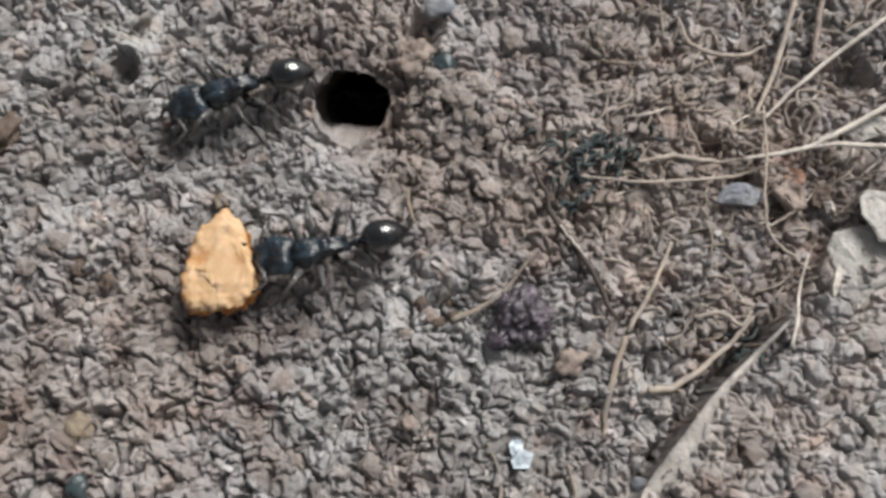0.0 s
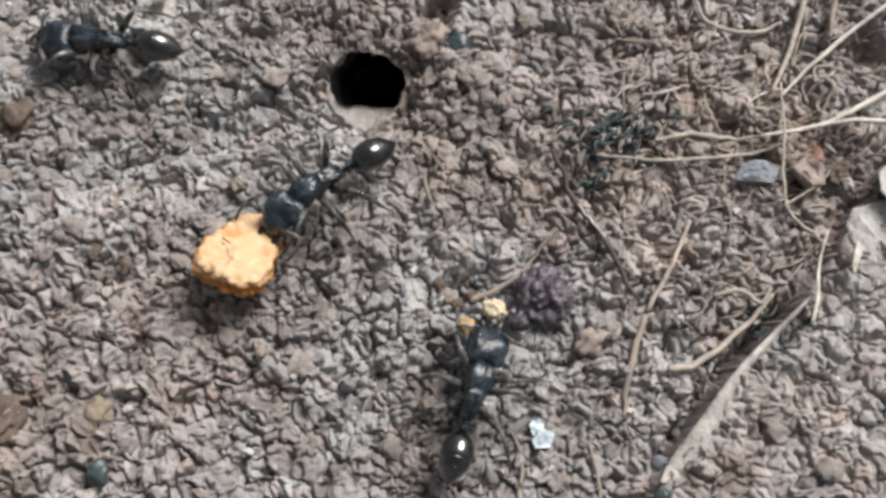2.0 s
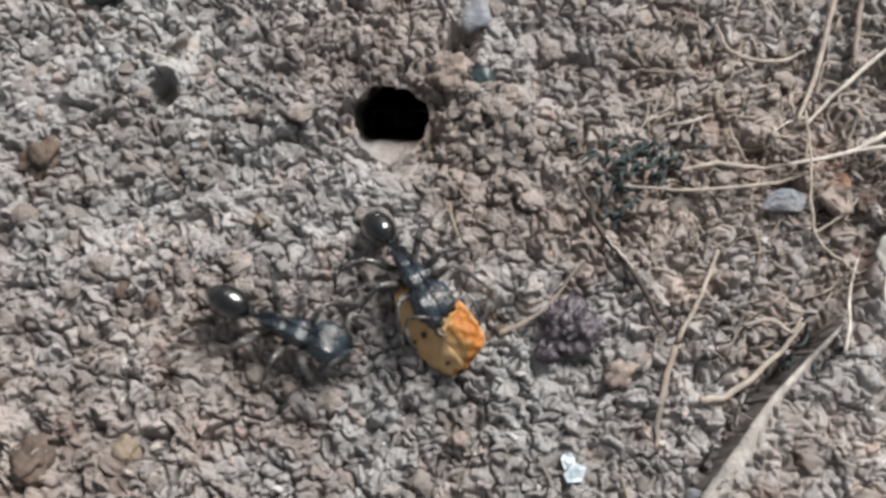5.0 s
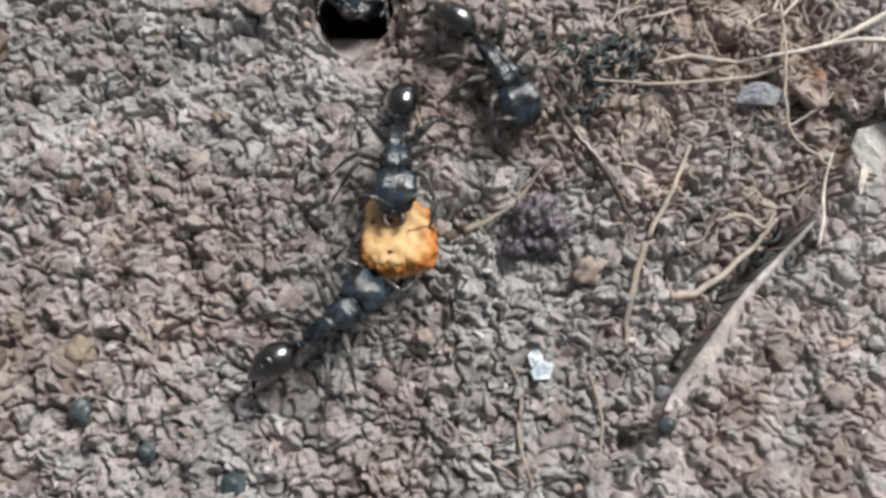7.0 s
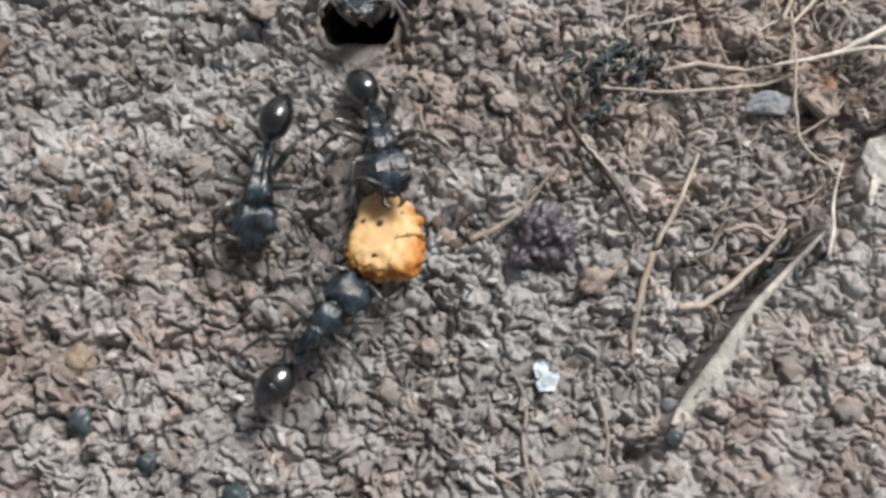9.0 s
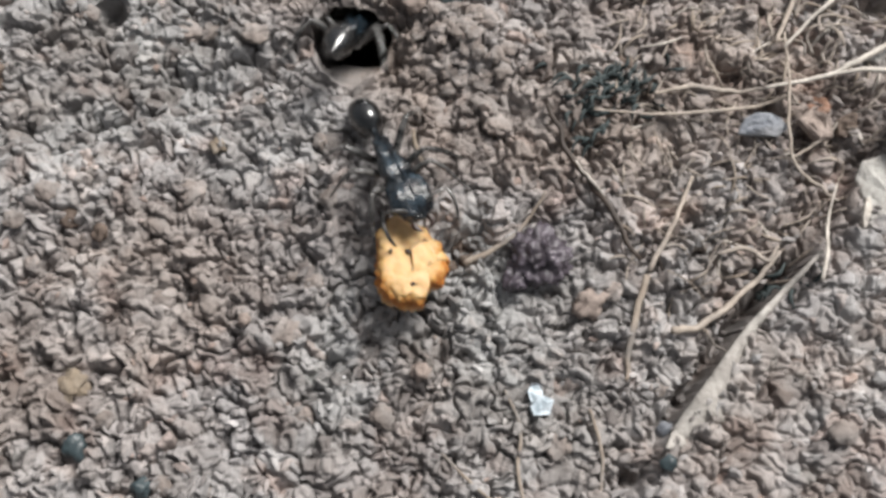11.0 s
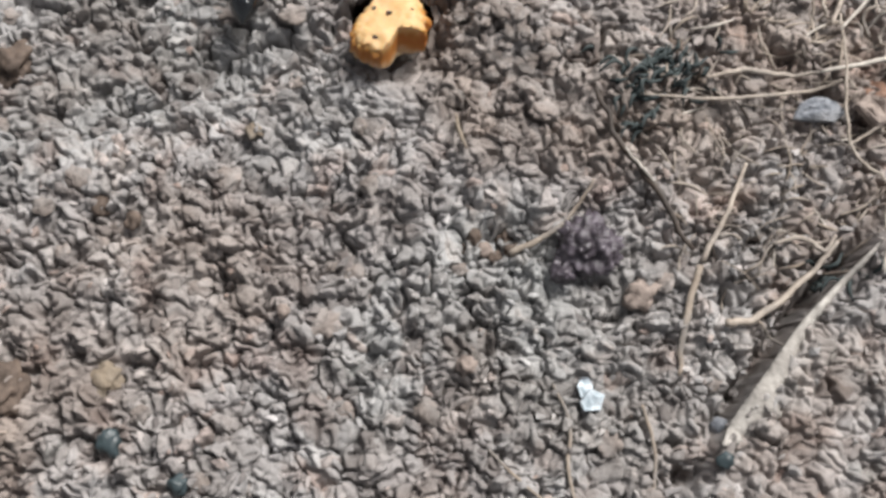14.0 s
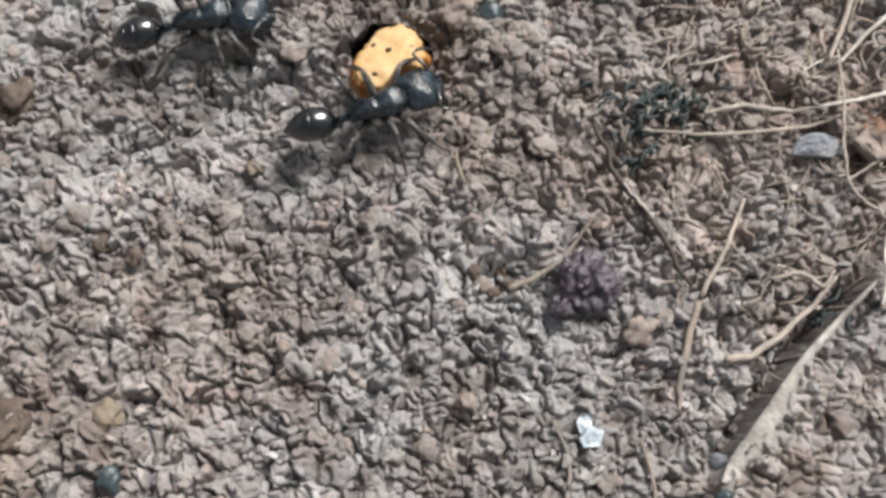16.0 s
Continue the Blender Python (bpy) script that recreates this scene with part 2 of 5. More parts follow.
def crumble(wx, wy, x, y):
    """Clay broken into small flat-topped crumbs on several levels, with crevices between them."""
    c, s = math.cos(0.6), math.sin(0.6)
    u, v = c * wx + s * wy, c * wy - s * wx
    f = 0.5 * value_noise(u, v, 2.9, 4) + 0.95 * value_noise(wx, wy, 1.4, 5) + 0.45 * value_noise(u + 9, v, 0.8, 6)
    la, ea, _ = cells(wx, wy, 1.95, 17)
    lb, eb, _ = cells(wx + 3.1, wy - 1.7, 0.92, 41)
    gap = np.clip(0.6 + 1.6 * value_noise(x, y, 2.0, 23), 0.05, 1.3)
    h = 1.15 * terraces(f, 0.32, 0.76)
    h = h + 0.35 * la - 0.72 * gap * (1 - smooth(0.0, 0.22, ea))
    split = smooth(-0.2, 0.2, value_noise(x, y, 1.1, 29))
    h = h + (0.14 + 0.22 * split) * lb - (0.1 + 0.45 * split) * (1 - smooth(0.0, 0.4, eb))
    return h + 0.2 * value_noise(wx, wy, 0.5, 8) + 0.08 * value_noise(x, y, 0.3, 9)


def dome(x, y, cx, cy, r, h):
    return h * np.clip(1 - ((x - cx) ** 2 + (y - cy) ** 2) / r ** 2, 0, 1) ** 1.3


LEDGE = [(8.5, -24.0), (13.0, -17.3), (18.8, -10.0), (23.9, -5.1), (28.0, 1.0)]


def ledge_side(x, y):
    """Signed distance to the ledge, positive on its raised side, and how far along it."""
    best = np.full(np.shape(x), 1e9)
    side = np.zeros(np.shape(x))
    for (ax, ay), (bx, by) in zip(LEDGE, LEDGE[1:]):
        dx, dy = bx - ax, by - ay
        n2 = dx * dx + dy * dy
        k = np.clip(((x - ax) * dx + (y - ay) * dy) / n2, 0, 1)
        d = np.hypot(x - ax - k * dx, y - ay - k * dy)
        s = np.sign((x - ax) * dy - (y - ay) * dx)
        side = np.where(d < best, s * d, side)
        best = np.minimum(best, d)
    return side


def entrance(x, y):
    """Place in the entrance: 1 on its rim; the trodden side reaches further out."""
    return (x - HOLE_X) / REACH_X, (y - HOLE_Y) / np.where(np.asarray(y) < HOLE_Y, REACH_DOWN, REACH_UP)


def lip(v):
    """Height of the entrance's edge: low on the trodden side, overhanging on the other."""
    return -0.55 + 0.85 * np.clip(v, -1, 1)


def relief(x, y):
    x, y = np.asarray(x, float), np.asarray(y, float)
    near = 1 - smooth(60, 140, np.hypot(x, y))
    wx, wy = warped(x, y)
    h = 0.9 * value_noise(x, y, 14, 1) + 0.65 * value_noise(x, y, 4.5, 2)
    side = ledge_side(x, y)
    calm = smooth(0.5, 3.0, side)
    rough = (1 - 0.25 * calm) * (1.04 - 0.1 * smooth(-4, 9, x))
    h = h + rough * crumble(wx, wy, x, y)
    torn = 0.55 + 1.3 * value_noise(x, y, 2.6, 31)
    h = h + 1.2 * smooth(-0.4, 0.5, side) * (1 - 0.5 * smooth(2, 14, side)) - 4.4 * np.clip(torn, 0.7, 1) * np.exp(-((side + 0.55) / 0.5) ** 2) * smooth(-18.5, -14.5, y) * (1 - 0.8 * smooth(-7, -3, y))
    h = h + dome(x, y, 0.8, 10.3, 4.0, 1.5) + dome(x, y, -13.5, 11.5, 4.0, 0.9) + dome(x, y, -6.5, 16.0, 4.5, 1.3) + dome(x, y, 8.0, 9.0, 5.0, 0.5)
    h = h + dome(x, y, 16.5, 9.5, 5.5, 0.6) + dome(x, y, 20.0, 1.0, 5.0, 0.5)
    h = h - dome(x, y, -24.0, 14.2, 1.5, 3.0) - dome(x, y, 30.7, 14.0, 2.0, 2.8) - dome(x, y, -1.6, 17.2, 2.0, 2.2) - dome(x, y, -0.6, -4.0, 2.5, 1.8)
    h = h - dome(x, y, 21.5, 5.0, 1.6, 1.2) - dome(x, y, 18.6, 7.8, 1.8, 1.0) - dome(x, y, 14.5, -8.4, 2.0, 1.3) - dome(x, y, 10.6, -19.3, 0.9, 2.0)
    h = h - dome(x, y, 7.2, -14.2, 1.8, 0.9)
    # trodden apron below the nest entrance
    d = np.hypot((x - HOLE_X) / 3.4, (y - HOLE_Y + 3.6) / 4.2)
    apron = 1 - smooth(0.55, 1.0, d)
    h = h * (1 - 0.72 * apron) - 0.9 * apron * smooth(-9, 0, y - HOLE_Y)
    rim = np.hypot(*entrance(x, y))
    grit = (0.8 - 0.5 * smooth(0.0, -0.6, entrance(x, y)[1])) * crumble(wx, wy, x, y) * smooth(1.6, 1.1, rim)
    h = h * smooth(0.93, 1.2, rim) + grit + (lip(entrance(x, y)[1]) - 0.15) * (1 - smooth(0.9, 1.6, rim))
    return h * near


def relief_at(x, y):
    return float(relief(np.array([x]), np.array([y]))[0])


def mesh_from(name, verts, faces, mat, flat=False):
    """A mesh from arrays of corners (metres) and equal-sided faces."""
    me = bpy.data.meshes.new(name)
    n, k = faces.shape
    me.vertices.add(len(verts))
    me.vertices.foreach_set("co", verts.astype(np.float32).ravel())
    me.loops.add(n * k)
    me.loops.foreach_set("vertex_index", faces.astype(np.int32).ravel())
    me.polygons.add(n)
    me.polygons.foreach_set("loop_start", np.arange(0, n * k, k, dtype=np.int32))
    me.polygons.foreach_set("loop_total", np.full(n, k, dtype=np.int32))
    me.polygons.foreach_set("use_smooth", np.full(n, not flat, dtype=bool))
    me.update()
    me.validate()
    me.materials.append(mat)
    return me


def spread(lo, hi, step, far):
    """Even steps from lo to hi, then growing ones out to far on both sides."""
    mid = np.arange(lo, hi + step / 2, step)
    out, s = [], step
    v = 0.0
    while v < far:
        s *= 1.33
        v += s
        out.append(v)
    out = np.array(out)
    return np.concatenate([lo - out[::-1], mid, hi + out])


def make_ground():
    xs, ys = spread(-39, 36, 0.078, 60000.0), spread(-25, 24, 0.078, 60000.0)
    X, Y = np.meshgrid(xs, ys)
    Z = relief(X, Y)
    # the nest tunnel: corners inside the entrance are drawn down along it into a chamber
    u, v = entrance(X, Y)
    turn = np.arctan2(v, u)
    r = np.hypot(u, v) / (1 + 0.04 * np.sin(3 * turn + 1) + 0.025 * np.sin(7 * turn) + 0.02 * np.sin(13 * turn + 2))
    inside = r < 1.0
    depth = np.clip((1 - r) / 0.8, 0, 1) ** 1.9 * 42.0
    wide = np.where(depth < 15, 2.5 + 0.15 * np.sin(3 * turn + depth), 2.5 + (depth - 15) * 0.5)
    wide = wide * np.sqrt(np.clip((42.0 - depth) / 9, 0, 1))
    ca, sa = np.cos(turn), np.sin(turn)
    # the trodden side runs in as a ramp, the other overhangs
    blend = smooth(0, 1.0 + 3.4 * smooth(0.1, 0.6, -sa), depth)
    e1, e2 = Vector((1, 0, 0)), DOWN.cross(Vector((1, 0, 0))).normalized()
    if e2.y < 0:
        e2 = -e2
    rag = 1 + 0.04 * np.sin(3 * turn + 1) + 0.025 * np.sin(7 * turn) + 0.02 * np.sin(13 * turn + 2)
    rag = rag * (1 + 0.1 * value_noise(turn * 2.6 + 40, depth, 0.7, 51) * smooth(0.0, 0.3, depth))
    rx, ry, rz = ca * REACH_X * rag, sa * np.where(sa < 0, REACH_DOWN, REACH_UP) * rag, lip(sa)
    wide = wide * (1 + 0.12 * value_noise(turn * 2.6 + 40, depth, 0.8, 52))
    across, along = wide * 1.25 * ca, wide * np.where(sa > 0, 1.15 * sa, np.maximum(1.25 * sa, -0.85))
    tx = across * e1.x + along * e2.x
    ty = across * e1.y + along * e2.y
    tz = across * e1.z + along * e2.z
    PX = HOLE_X + DOWN.x * depth + rx * (1 - blend) + tx * blend
    PY = HOLE_Y + DOWN.y * depth + ry * (1 - blend) + ty * blend
    PZ = DOWN.z * depth + rz * (1 - blend) + tz * blend - 0.15 + 0.5 * crumble(X, Y, X, Y) * np.exp(-depth / 3)
    PZ = PZ + (0.3 * value_noise(PX, PY, 0.55, 53) + 0.22 * value_noise(PX, PY, 0.26, 54)) * smooth(0.05, 0.5, depth) * np.exp(-depth / 5)
    X2, Y2, Z2 = np.where(inside, PX, X), np.where(inside, PY, Y), np.where(inside, PZ, Z)
    verts = np.stack([X2, Y2, Z2], -1).reshape(-1, 3) * MM
    ny, nx = X.shape
    i = np.arange(ny * nx).reshape(ny, nx)
    faces = np.stack([i[:-1, :-1], i[:-1, 1:], i[1:, 1:], i[1:, :-1]], -1).reshape(-1, 4)
    me = mesh_from("ground", verts, faces, GROUND)
    wx, wy = warped(X, Y)
    own = 0.5 * cells(wx, wy, 1.95, 17)[2] + 0.5 * cells(wx + 3.1, wy - 1.7, 0.92, 41)[2]
    own = 0.5 + (own - 0.5) * (1 - smooth(50, 80, np.hypot(X, Y)))
    me.attributes.new("crumb", "FLOAT", "POINT").data.foreach_set("value", own.astype(np.float32).ravel())
    ob = new("ground", me)
    return tagged(ob, "damp brown crumbly clay soil with a round ant nest entrance", "soil", kind="structure")


make_ground()


def ball(level):
    bm = bmesh.new()
    bmesh.ops.create_icosphere(bm, subdivisions=level, radius=1.0)
    v = np.array([p.co[:] for p in bm.verts])
    f = np.array([[p.index for p in q.verts] for q in bm.faces])
    bm.free()
    return v, f


def knobbly(level, seed, amount=0.35):
    v, f = ball(level)
    out = []
    for p in v:
        q = Vector(p)
        k = 1 + amount * noise.noise(q * 1.3 + Vector((seed * 7.3, 0, 0))) + 0.5 * amount * noise.noise(q * 3.1 + Vector((0, seed * 5.1, 0)))
        out.append(q * k)
    return np.array([o[:] for o in out]), f


def random_turns(n, rng, tip):
    """Rotation matrices: a free spin about the upright and a limited tip."""
    a, b, c = rng.uniform(0, 2 * np.pi, n), rng.normal(0, tip, n), rng.normal(0, tip, n)
    ca, sa, cb, sb, cc, sc = np.cos(a), np.sin(a), np.cos(b), np.sin(b), np.cos(c), np.sin(c)
    z, o = np.zeros(n), np.ones(n)
    rz = np.stack([ca, -sa, z, sa, ca, z, z, z, o], -1).reshape(n, 3, 3)
    ry = np.stack([cb, z, sb, z, o, z, -sb, z, cb], -1).reshape(n, 3, 3)
    rx = np.stack([o, z, z, z, cc, -sc, z, sc, cc], -1).reshape(n, 3, 3)
    return rz @ ry @ rx


def angular(seed, points=13):
    """A broken crumb: the hull of some points on a ball."""
    rr = random.Random(seed)
    bm = bmesh.new()
    for _ in range(points):
        q = Vector((rr.gauss(0, 1), rr.gauss(0, 1), rr.gauss(0, 1))).normalized() * rr.uniform(0.75, 1.15)
        bm.verts.new(q)
    out = bmesh.ops.convex_hull(bm, input=bm.verts)
    bmesh.ops.delete(bm, geom=[e for e in out["geom_interior"] if isinstance(e, bmesh.types.BMVert)], context="VERTS")
    bmesh.ops.triangulate(bm, faces=bm.faces)
    bm.verts.index_update()
    v = np.array([p.co[:] for p in bm.verts])
    f = np.array([[p.index for p in q.verts] for q in bm.faces])
    bm.free()
    return v, f


CRUMBS = [angular(70 + s) for s in range(12)]


def make_grains(n, small, large, rng, name, sink):
    x, y = rng.uniform(-40, 38, n), rng.uniform(-26, 24, n)
    r = np.exp(rng.uniform(np.log(small), np.log(large), n))
    rim = np.hypot(*entrance(x, y))
    side = ledge_side(x, y)
    apron = np.hypot((x - HOLE_X) / 2.6, (y - HOLE_Y + 3.4) / 3.4)
    keep = (rim > 1.0 + 0.2 * r) & ((side < -0.25) | (side > 0.1)) & ((side < 0) | (rng.uniform(0, 1, n) < 0.35)) & ((apron > 1) | (r < 0.3))
    x, y, r = x[keep], y[keep], r[keep]
    n = len(x)
    z = relief(x, y) + r * rng.uniform(-0.35, 0.3, n) * sink
    turns = random_turns(n, rng, 0.5)
    scale = np.stack([r * rng.uniform(0.9, 1.7, n), r * rng.uniform(0.6, 1.0, n), r * rng.uniform(0.45, 0.8, n)], -1)
    pick = rng.integers(0, len(CRUMBS), n)
    verts, faces, count = [], [], 0
    for k, (base, f) in enumerate(CRUMBS):
        w = pick == k
        m = int(w.sum())
        v = np.einsum("nij,nvj->nvi", turns[w], base[None] * scale[w][:, None, :]) + np.stack([x, y, z], -1)[w][:, None, :]
        faces.append((f[None] + (np.arange(m) * len(base))[:, None, None]).reshape(-1, 3) + count)
        verts.append(v.reshape(-1, 3))
        count += m * len(base)
    verts, faces = np.concatenate(verts), np.concatenate(faces)
    ob = new(name, mesh_from(name, verts * MM, faces, GRAINS, flat=True))
    return tagged(ob, "loose crumbs of brown-grey soil lying all over the ground", "soil crumbs", kind="stuff")


rng = np.random.default_rng(5)
make_grains(2400, 0.26, 0.5, rng, "soil_crumbs", 1.0)
make_grains(2200, 0.13, 0.27, rng, "fine_soil_crumbs", 1.0)


# ---- builders for things ----
def part(name, me, parent, at=(0, 0, 0), label=""):
    ob = new(name, me)
    ob.parent = parent
    ob.location = [c * MM for c in at]
    if label:
        ob["label"] = label
    return ob


def smooth_mesh(name, bm, mat, flat=False):
    me = bpy.data.meshes.new(name)
    bm.to_mesh(me)
    bm.free()
    me.polygons.foreach_set("use_smooth", [not flat] * len(me.polygons))
    me.materials.append(mat)
    return me


def through_points(points, per):
    """A smooth line through the points."""
    p = [Vector(q) for q in points]
    p = [p[0] * 2 - p[1]] + p + [p[-1] * 2 - p[-2]]
    out = []
    for a, b, c, d in zip(p, p[1:], p[2:], p[3:]):
        for i in range(per):
            t = i / per
            out.append(0.5 * ((2 * b) + (c - a) * t + (2 * a - 5 * b + 4 * c - d) * t * t + (3 * b - a - 3 * c + d) * t ** 3))
    out.append(p[-2].copy())
    return out


def tube(bm, line, radii, seg=8, flat=1.0):
    """Sweeps a ring along a line (millimetres), closed at both ends."""
    rings = []
    for i, p in enumerate(line):
        d = (line[min(i + 1, len(line) - 1)] - line[max(i - 1, 0)]).normalized()
        s = d.cross(Vector((0, 0, 1)))
        s = s.normalized() if s.length > 1e-4 else Vector((1, 0, 0))
        u = s.cross(d).normalized()
        k = i / (len(line) - 1) * (len(radii) - 1)
        j = min(int(k), len(radii) - 2)
        r = radii[j] + (radii[j + 1] - radii[j]) * (k - j)
        rings.append([bm.verts.new((p + s * (r * math.cos(w)) + u * (r * flat * math.sin(w))) * MM) for w in (2 * math.pi * q / seg for q in range(seg))])
    for a, b in zip(rings, rings[1:]):
        for q in range(seg):
            bm.faces.new((a[q], a[(q + 1) % seg], b[(q + 1) % seg], b[q]))
    bm.faces.new(rings[0][::-1])
    bm.faces.new(rings[-1])


def head_shape(v):
    """A hollowed hind edge with rounded corners, a furrow along the crown and a ridge on each side of it."""
    y = abs(v.y)
    v.x -= 0.22 * (y / 1.3) ** 2 * max(0.0, 1 - v.x / 1.2) - 0.16 * math.exp(-(y / 0.5) ** 2) * max(0.0, 1 - v.x)
    if v.z > 0.1:
        front = min(1.0, max(0.0, 0.3 + v.x))
        v.z += front * (0.2 * math.exp(-((y - 0.55) / 0.26) ** 2) - 0.3 * math.exp(-(y / 0.2) ** 2))
    return v


def loft(sections, seg=18, per=4, shape=None, square=0.93):
    """A body along x from sections (x, height of centre, half width, half height), millimetres."""
    bm = bmesh.new()
    centre = through_points([(s[0], s[1], 0) for s in sections], per)
    size = through_points([(s[2], s[3], 0) for s in sections], per)
    rings = []
    for c, s in zip(centre, size):
        w, h = max(s.x, 0.02), max(s.y, 0.02)
        ring = [Vector((c.x, w * math.copysign(abs(math.cos(a)) ** square, math.cos(a)), c.y + h * math.copysign(abs(math.sin(a)) ** square, math.sin(a)))) for a in (2 * math.pi * q / seg for q in range(seg))]
        rings.append([bm.verts.new((shape(v) if shape else v) * MM) for v in ring])
    for a, b in zip(rings, rings[1:]):
        for q in range(seg):
            bm.faces.new((a[q], a[(q + 1) % seg], b[(q + 1) % seg], b[q]))
    bm.faces.new(rings[0][::-1])
    bm.faces.new(rings[-1])
    bmesh.ops.recalc_face_normals(bm, faces=bm.faces)
    return bm


def weather(bm, seed):
    """Uneven plates: shallow dents and swellings over a body part."""
    bm.normal_update()
    for v in bm.verts:
        q = v.co / MM
        v.co += v.normal * (0.13 * noise.noise(Vector((q.x * 1.1, q.y * 2.2, q.z * 1.6 + seed))) + 0.09 * noise.noise(q * 3.4)) * MM


# ---- roots, straws and blades on the right-hand ground ----
def strand(name, points, radii, mat, label, category, lift=0.35, flat=1.0, wob=0.15, seed=0):
    flatline = through_points([(x, y, 0) for x, y in points], 9)
    line = []
    rr = random.Random(seed)
    for i, p in enumerate(flatline):
        w = Vector((noise.noise(Vector((i * 0.35, seed, 0))), noise.noise(Vector((i * 0.35, seed, 9))), 0)) * wob
        x, y = p.x + w.x, p.y + w.y
        line.append(Vector((x, y, relief_at(x, y))))
    # bridge over dips as a stiff strand does
    z = [p.z for p in line]
    for _ in range(3):
        z = [max(z[i], 0.5 * (z[max(i - 2, 0)] + z[min(i + 2, len(z) - 1)])) for i in range(len(z))]
    for _ in range(4):
        z = [(z[max(i - 1, 0)] + z[i] + z[min(i + 1, len(z) - 1)]) / 3 for i in range(len(z))]
    for p, q in zip(line, z):
        p.z = q + lift
    bm = bmesh.new()
    tube(bm, line, [r * 0.8 for r in radii], 8, flat)
    ob = new(name, smooth_mesh(name, bm, mat))
    return tagged(ob, label, category, group="dry roots and straws")


def make_strands():
    root, straw = "root", "straw"
    strand("dry_root", [(14.0, -10.0), (16.1, -9.7), (19.8, -6.9), (21.7, -4.9)], [0.34, 0.3, 0.24, 0.15], STRAW, "curved tan dry root with a blunt end on soil", root, 0.6, seed=1)
    strand("dry_root", [(17.6, -4.9), (19.4, -4.6), (20.7, -5.5), (21.6, -4.5)], [0.15, 0.24, 0.2, 0.1], STRAW, "short squiggled tan rootlet on soil", root, 0.5, seed=2)
    strand("dry_root", [(16.3, 0.5), (14.9, -2.4), (12.8, -6.1)], [0.15, 0.2, 0.24], STRAW, "straight tan dry root half sunk in soil", root, 0.28, seed=3)
    strand("dry_root", [(12.7, -6.3), (11.4, -10.2), (10.9, -13.3)], [0.26, 0.3, 0.16], ROOT, "broad muddy root crusted with soil", root, 0.1, flat=0.6, seed=4)
    strand("dry_root", [(9.7, 5.4), (15.0, 4.9), (20.7, 5.5), (23.2, 6.2)], [0.1, 0.16, 0.18, 0.14], STRAW, "long thin tan rootlet lying level on soil", root, 0.55, seed=5)
    strand("straw_stalk", [(21.6, 6.5), (26.2, 7.4), (29.3, 8.9), (36.0, 12.8)], [0.14, 0.24, 0.26, 0.28], PALE, "long bleached straw across the soil", straw, 1.0, wob=0.1, seed=6)
    strand("straw_stalk", [(25.6, 7.4), (29.5, 7.5), (36.6, 6.9)], [0.1, 0.26, 0.3], PALE, "bleached straw forking from a longer one", straw, 1.0, wob=0.1, seed=7)
    strand("dry_root", [(14.0, 6.3), (16.4, 6.7), (19.2, 6.7), (22.1, 6.7)], [0.14, 0.26, 0.24, 0.1], STRAW, "tan root half buried in soil", root, 0.5, seed=8)
    strand("dry_root", [(23.6, 10.9), (23.2, 6.0), (22.9, 1.7), (24.1, -0.2), (25.9, -1.5)], [0.1, 0.13, 0.14, 0.14, 0.12], STRAW, "thin kinked tan rootlet hanging over the soil", root, 1.0, wob=0.15, seed=9)
    strand("straw_stalk", [(25.9, -0.4), (24.6, -4.0), (23.4, -7.5)], [0.1, 0.15, 0.17], PALE, "short straight white straw leaning on the ledge", straw, 1.1, wob=0.04, seed=10)
    strand("dry_root", [(22.8, 1.3), (25.0, 2.6), (26.8, 4.3)], [0.1, 0.12, 0.08], STRAW, "thin tan branch rootlet", root, 0.9, seed=11)
    strand("straw_stalk", [(27.6, 22.5), (24.9, 14.3), (22.8, 10.0)], [0.3, 0.27, 0.16], STRAW, "straight tan straw pointing at the roots", straw, 0.9, wob=0.12, seed=12)
    strand("straw_stalk", [(36.5, 20.2), (27.7, 13.7), (23.3, 9.6)], [0.2, 0.22, 0.12], PALE, "long pale straw crossing another one", straw, 1.2, wob=0.1, seed=13)
    strand("straw_stalk", [(29.0, 21.5), (28.2, 17.5), (27.4, 14.2)], [0.28, 0.3, 0.2], PINK, "broad pinkish dry stalk", straw, 0.8, wob=0.1, seed=14)
    strand("dry_root", [(17.8, 18.3), (18.4, 16.2), (20.1, 15.2), (22.6, 15.2), (24.2, 16.0)], [0.12, 0.2, 0.22, 0.2, 0.12], STRAW, "curled tan rootlet on soil", root, 0.5, seed=15)
    strand("dry_root", [(0.6, -5.1), (3.4, -3.8), (5.0, -2.2), (6.3, -0.4)], [0.3, 0.22, 0.15, 0.1], ROOT, "curved brown straw beside a round seed", root, 0.45, seed=16)
    strand("dark_twig", [(6.6, 5.8), (8.1, 1.9), (10.2, -1.3), (12.1, -5.3)], [0.22, 0.28, 0.3, 0.2], TWIG, "dark thin twig lying on soil", "twig", 0.6, wob=0.3, seed=17)
    strand("straw_stalk", [(8.3, 1.5), (9.2, 0.2), (10.2, -1.0)], [0.08, 0.14, 0.1], PALE, "splinter of pale straw along a dark twig", straw, 0.85, wob=0.1, seed=18)
    strand("dry_root", [(30.0, 5.4), (32.0, 5.1), (36.0, 4.7)], [0.12, 0.16, 0.16], STRAW, "thin tan rootlet near the leaf fragments", root, 0.8, seed=19)
    strand("dry_root", [(15.8, -9.6), (16.8, -10.7), (18.2, -12.0)], [0.14, 0.12, 0.08], ROOT, "short brown side rootlet", root, 0.5, seed=20)
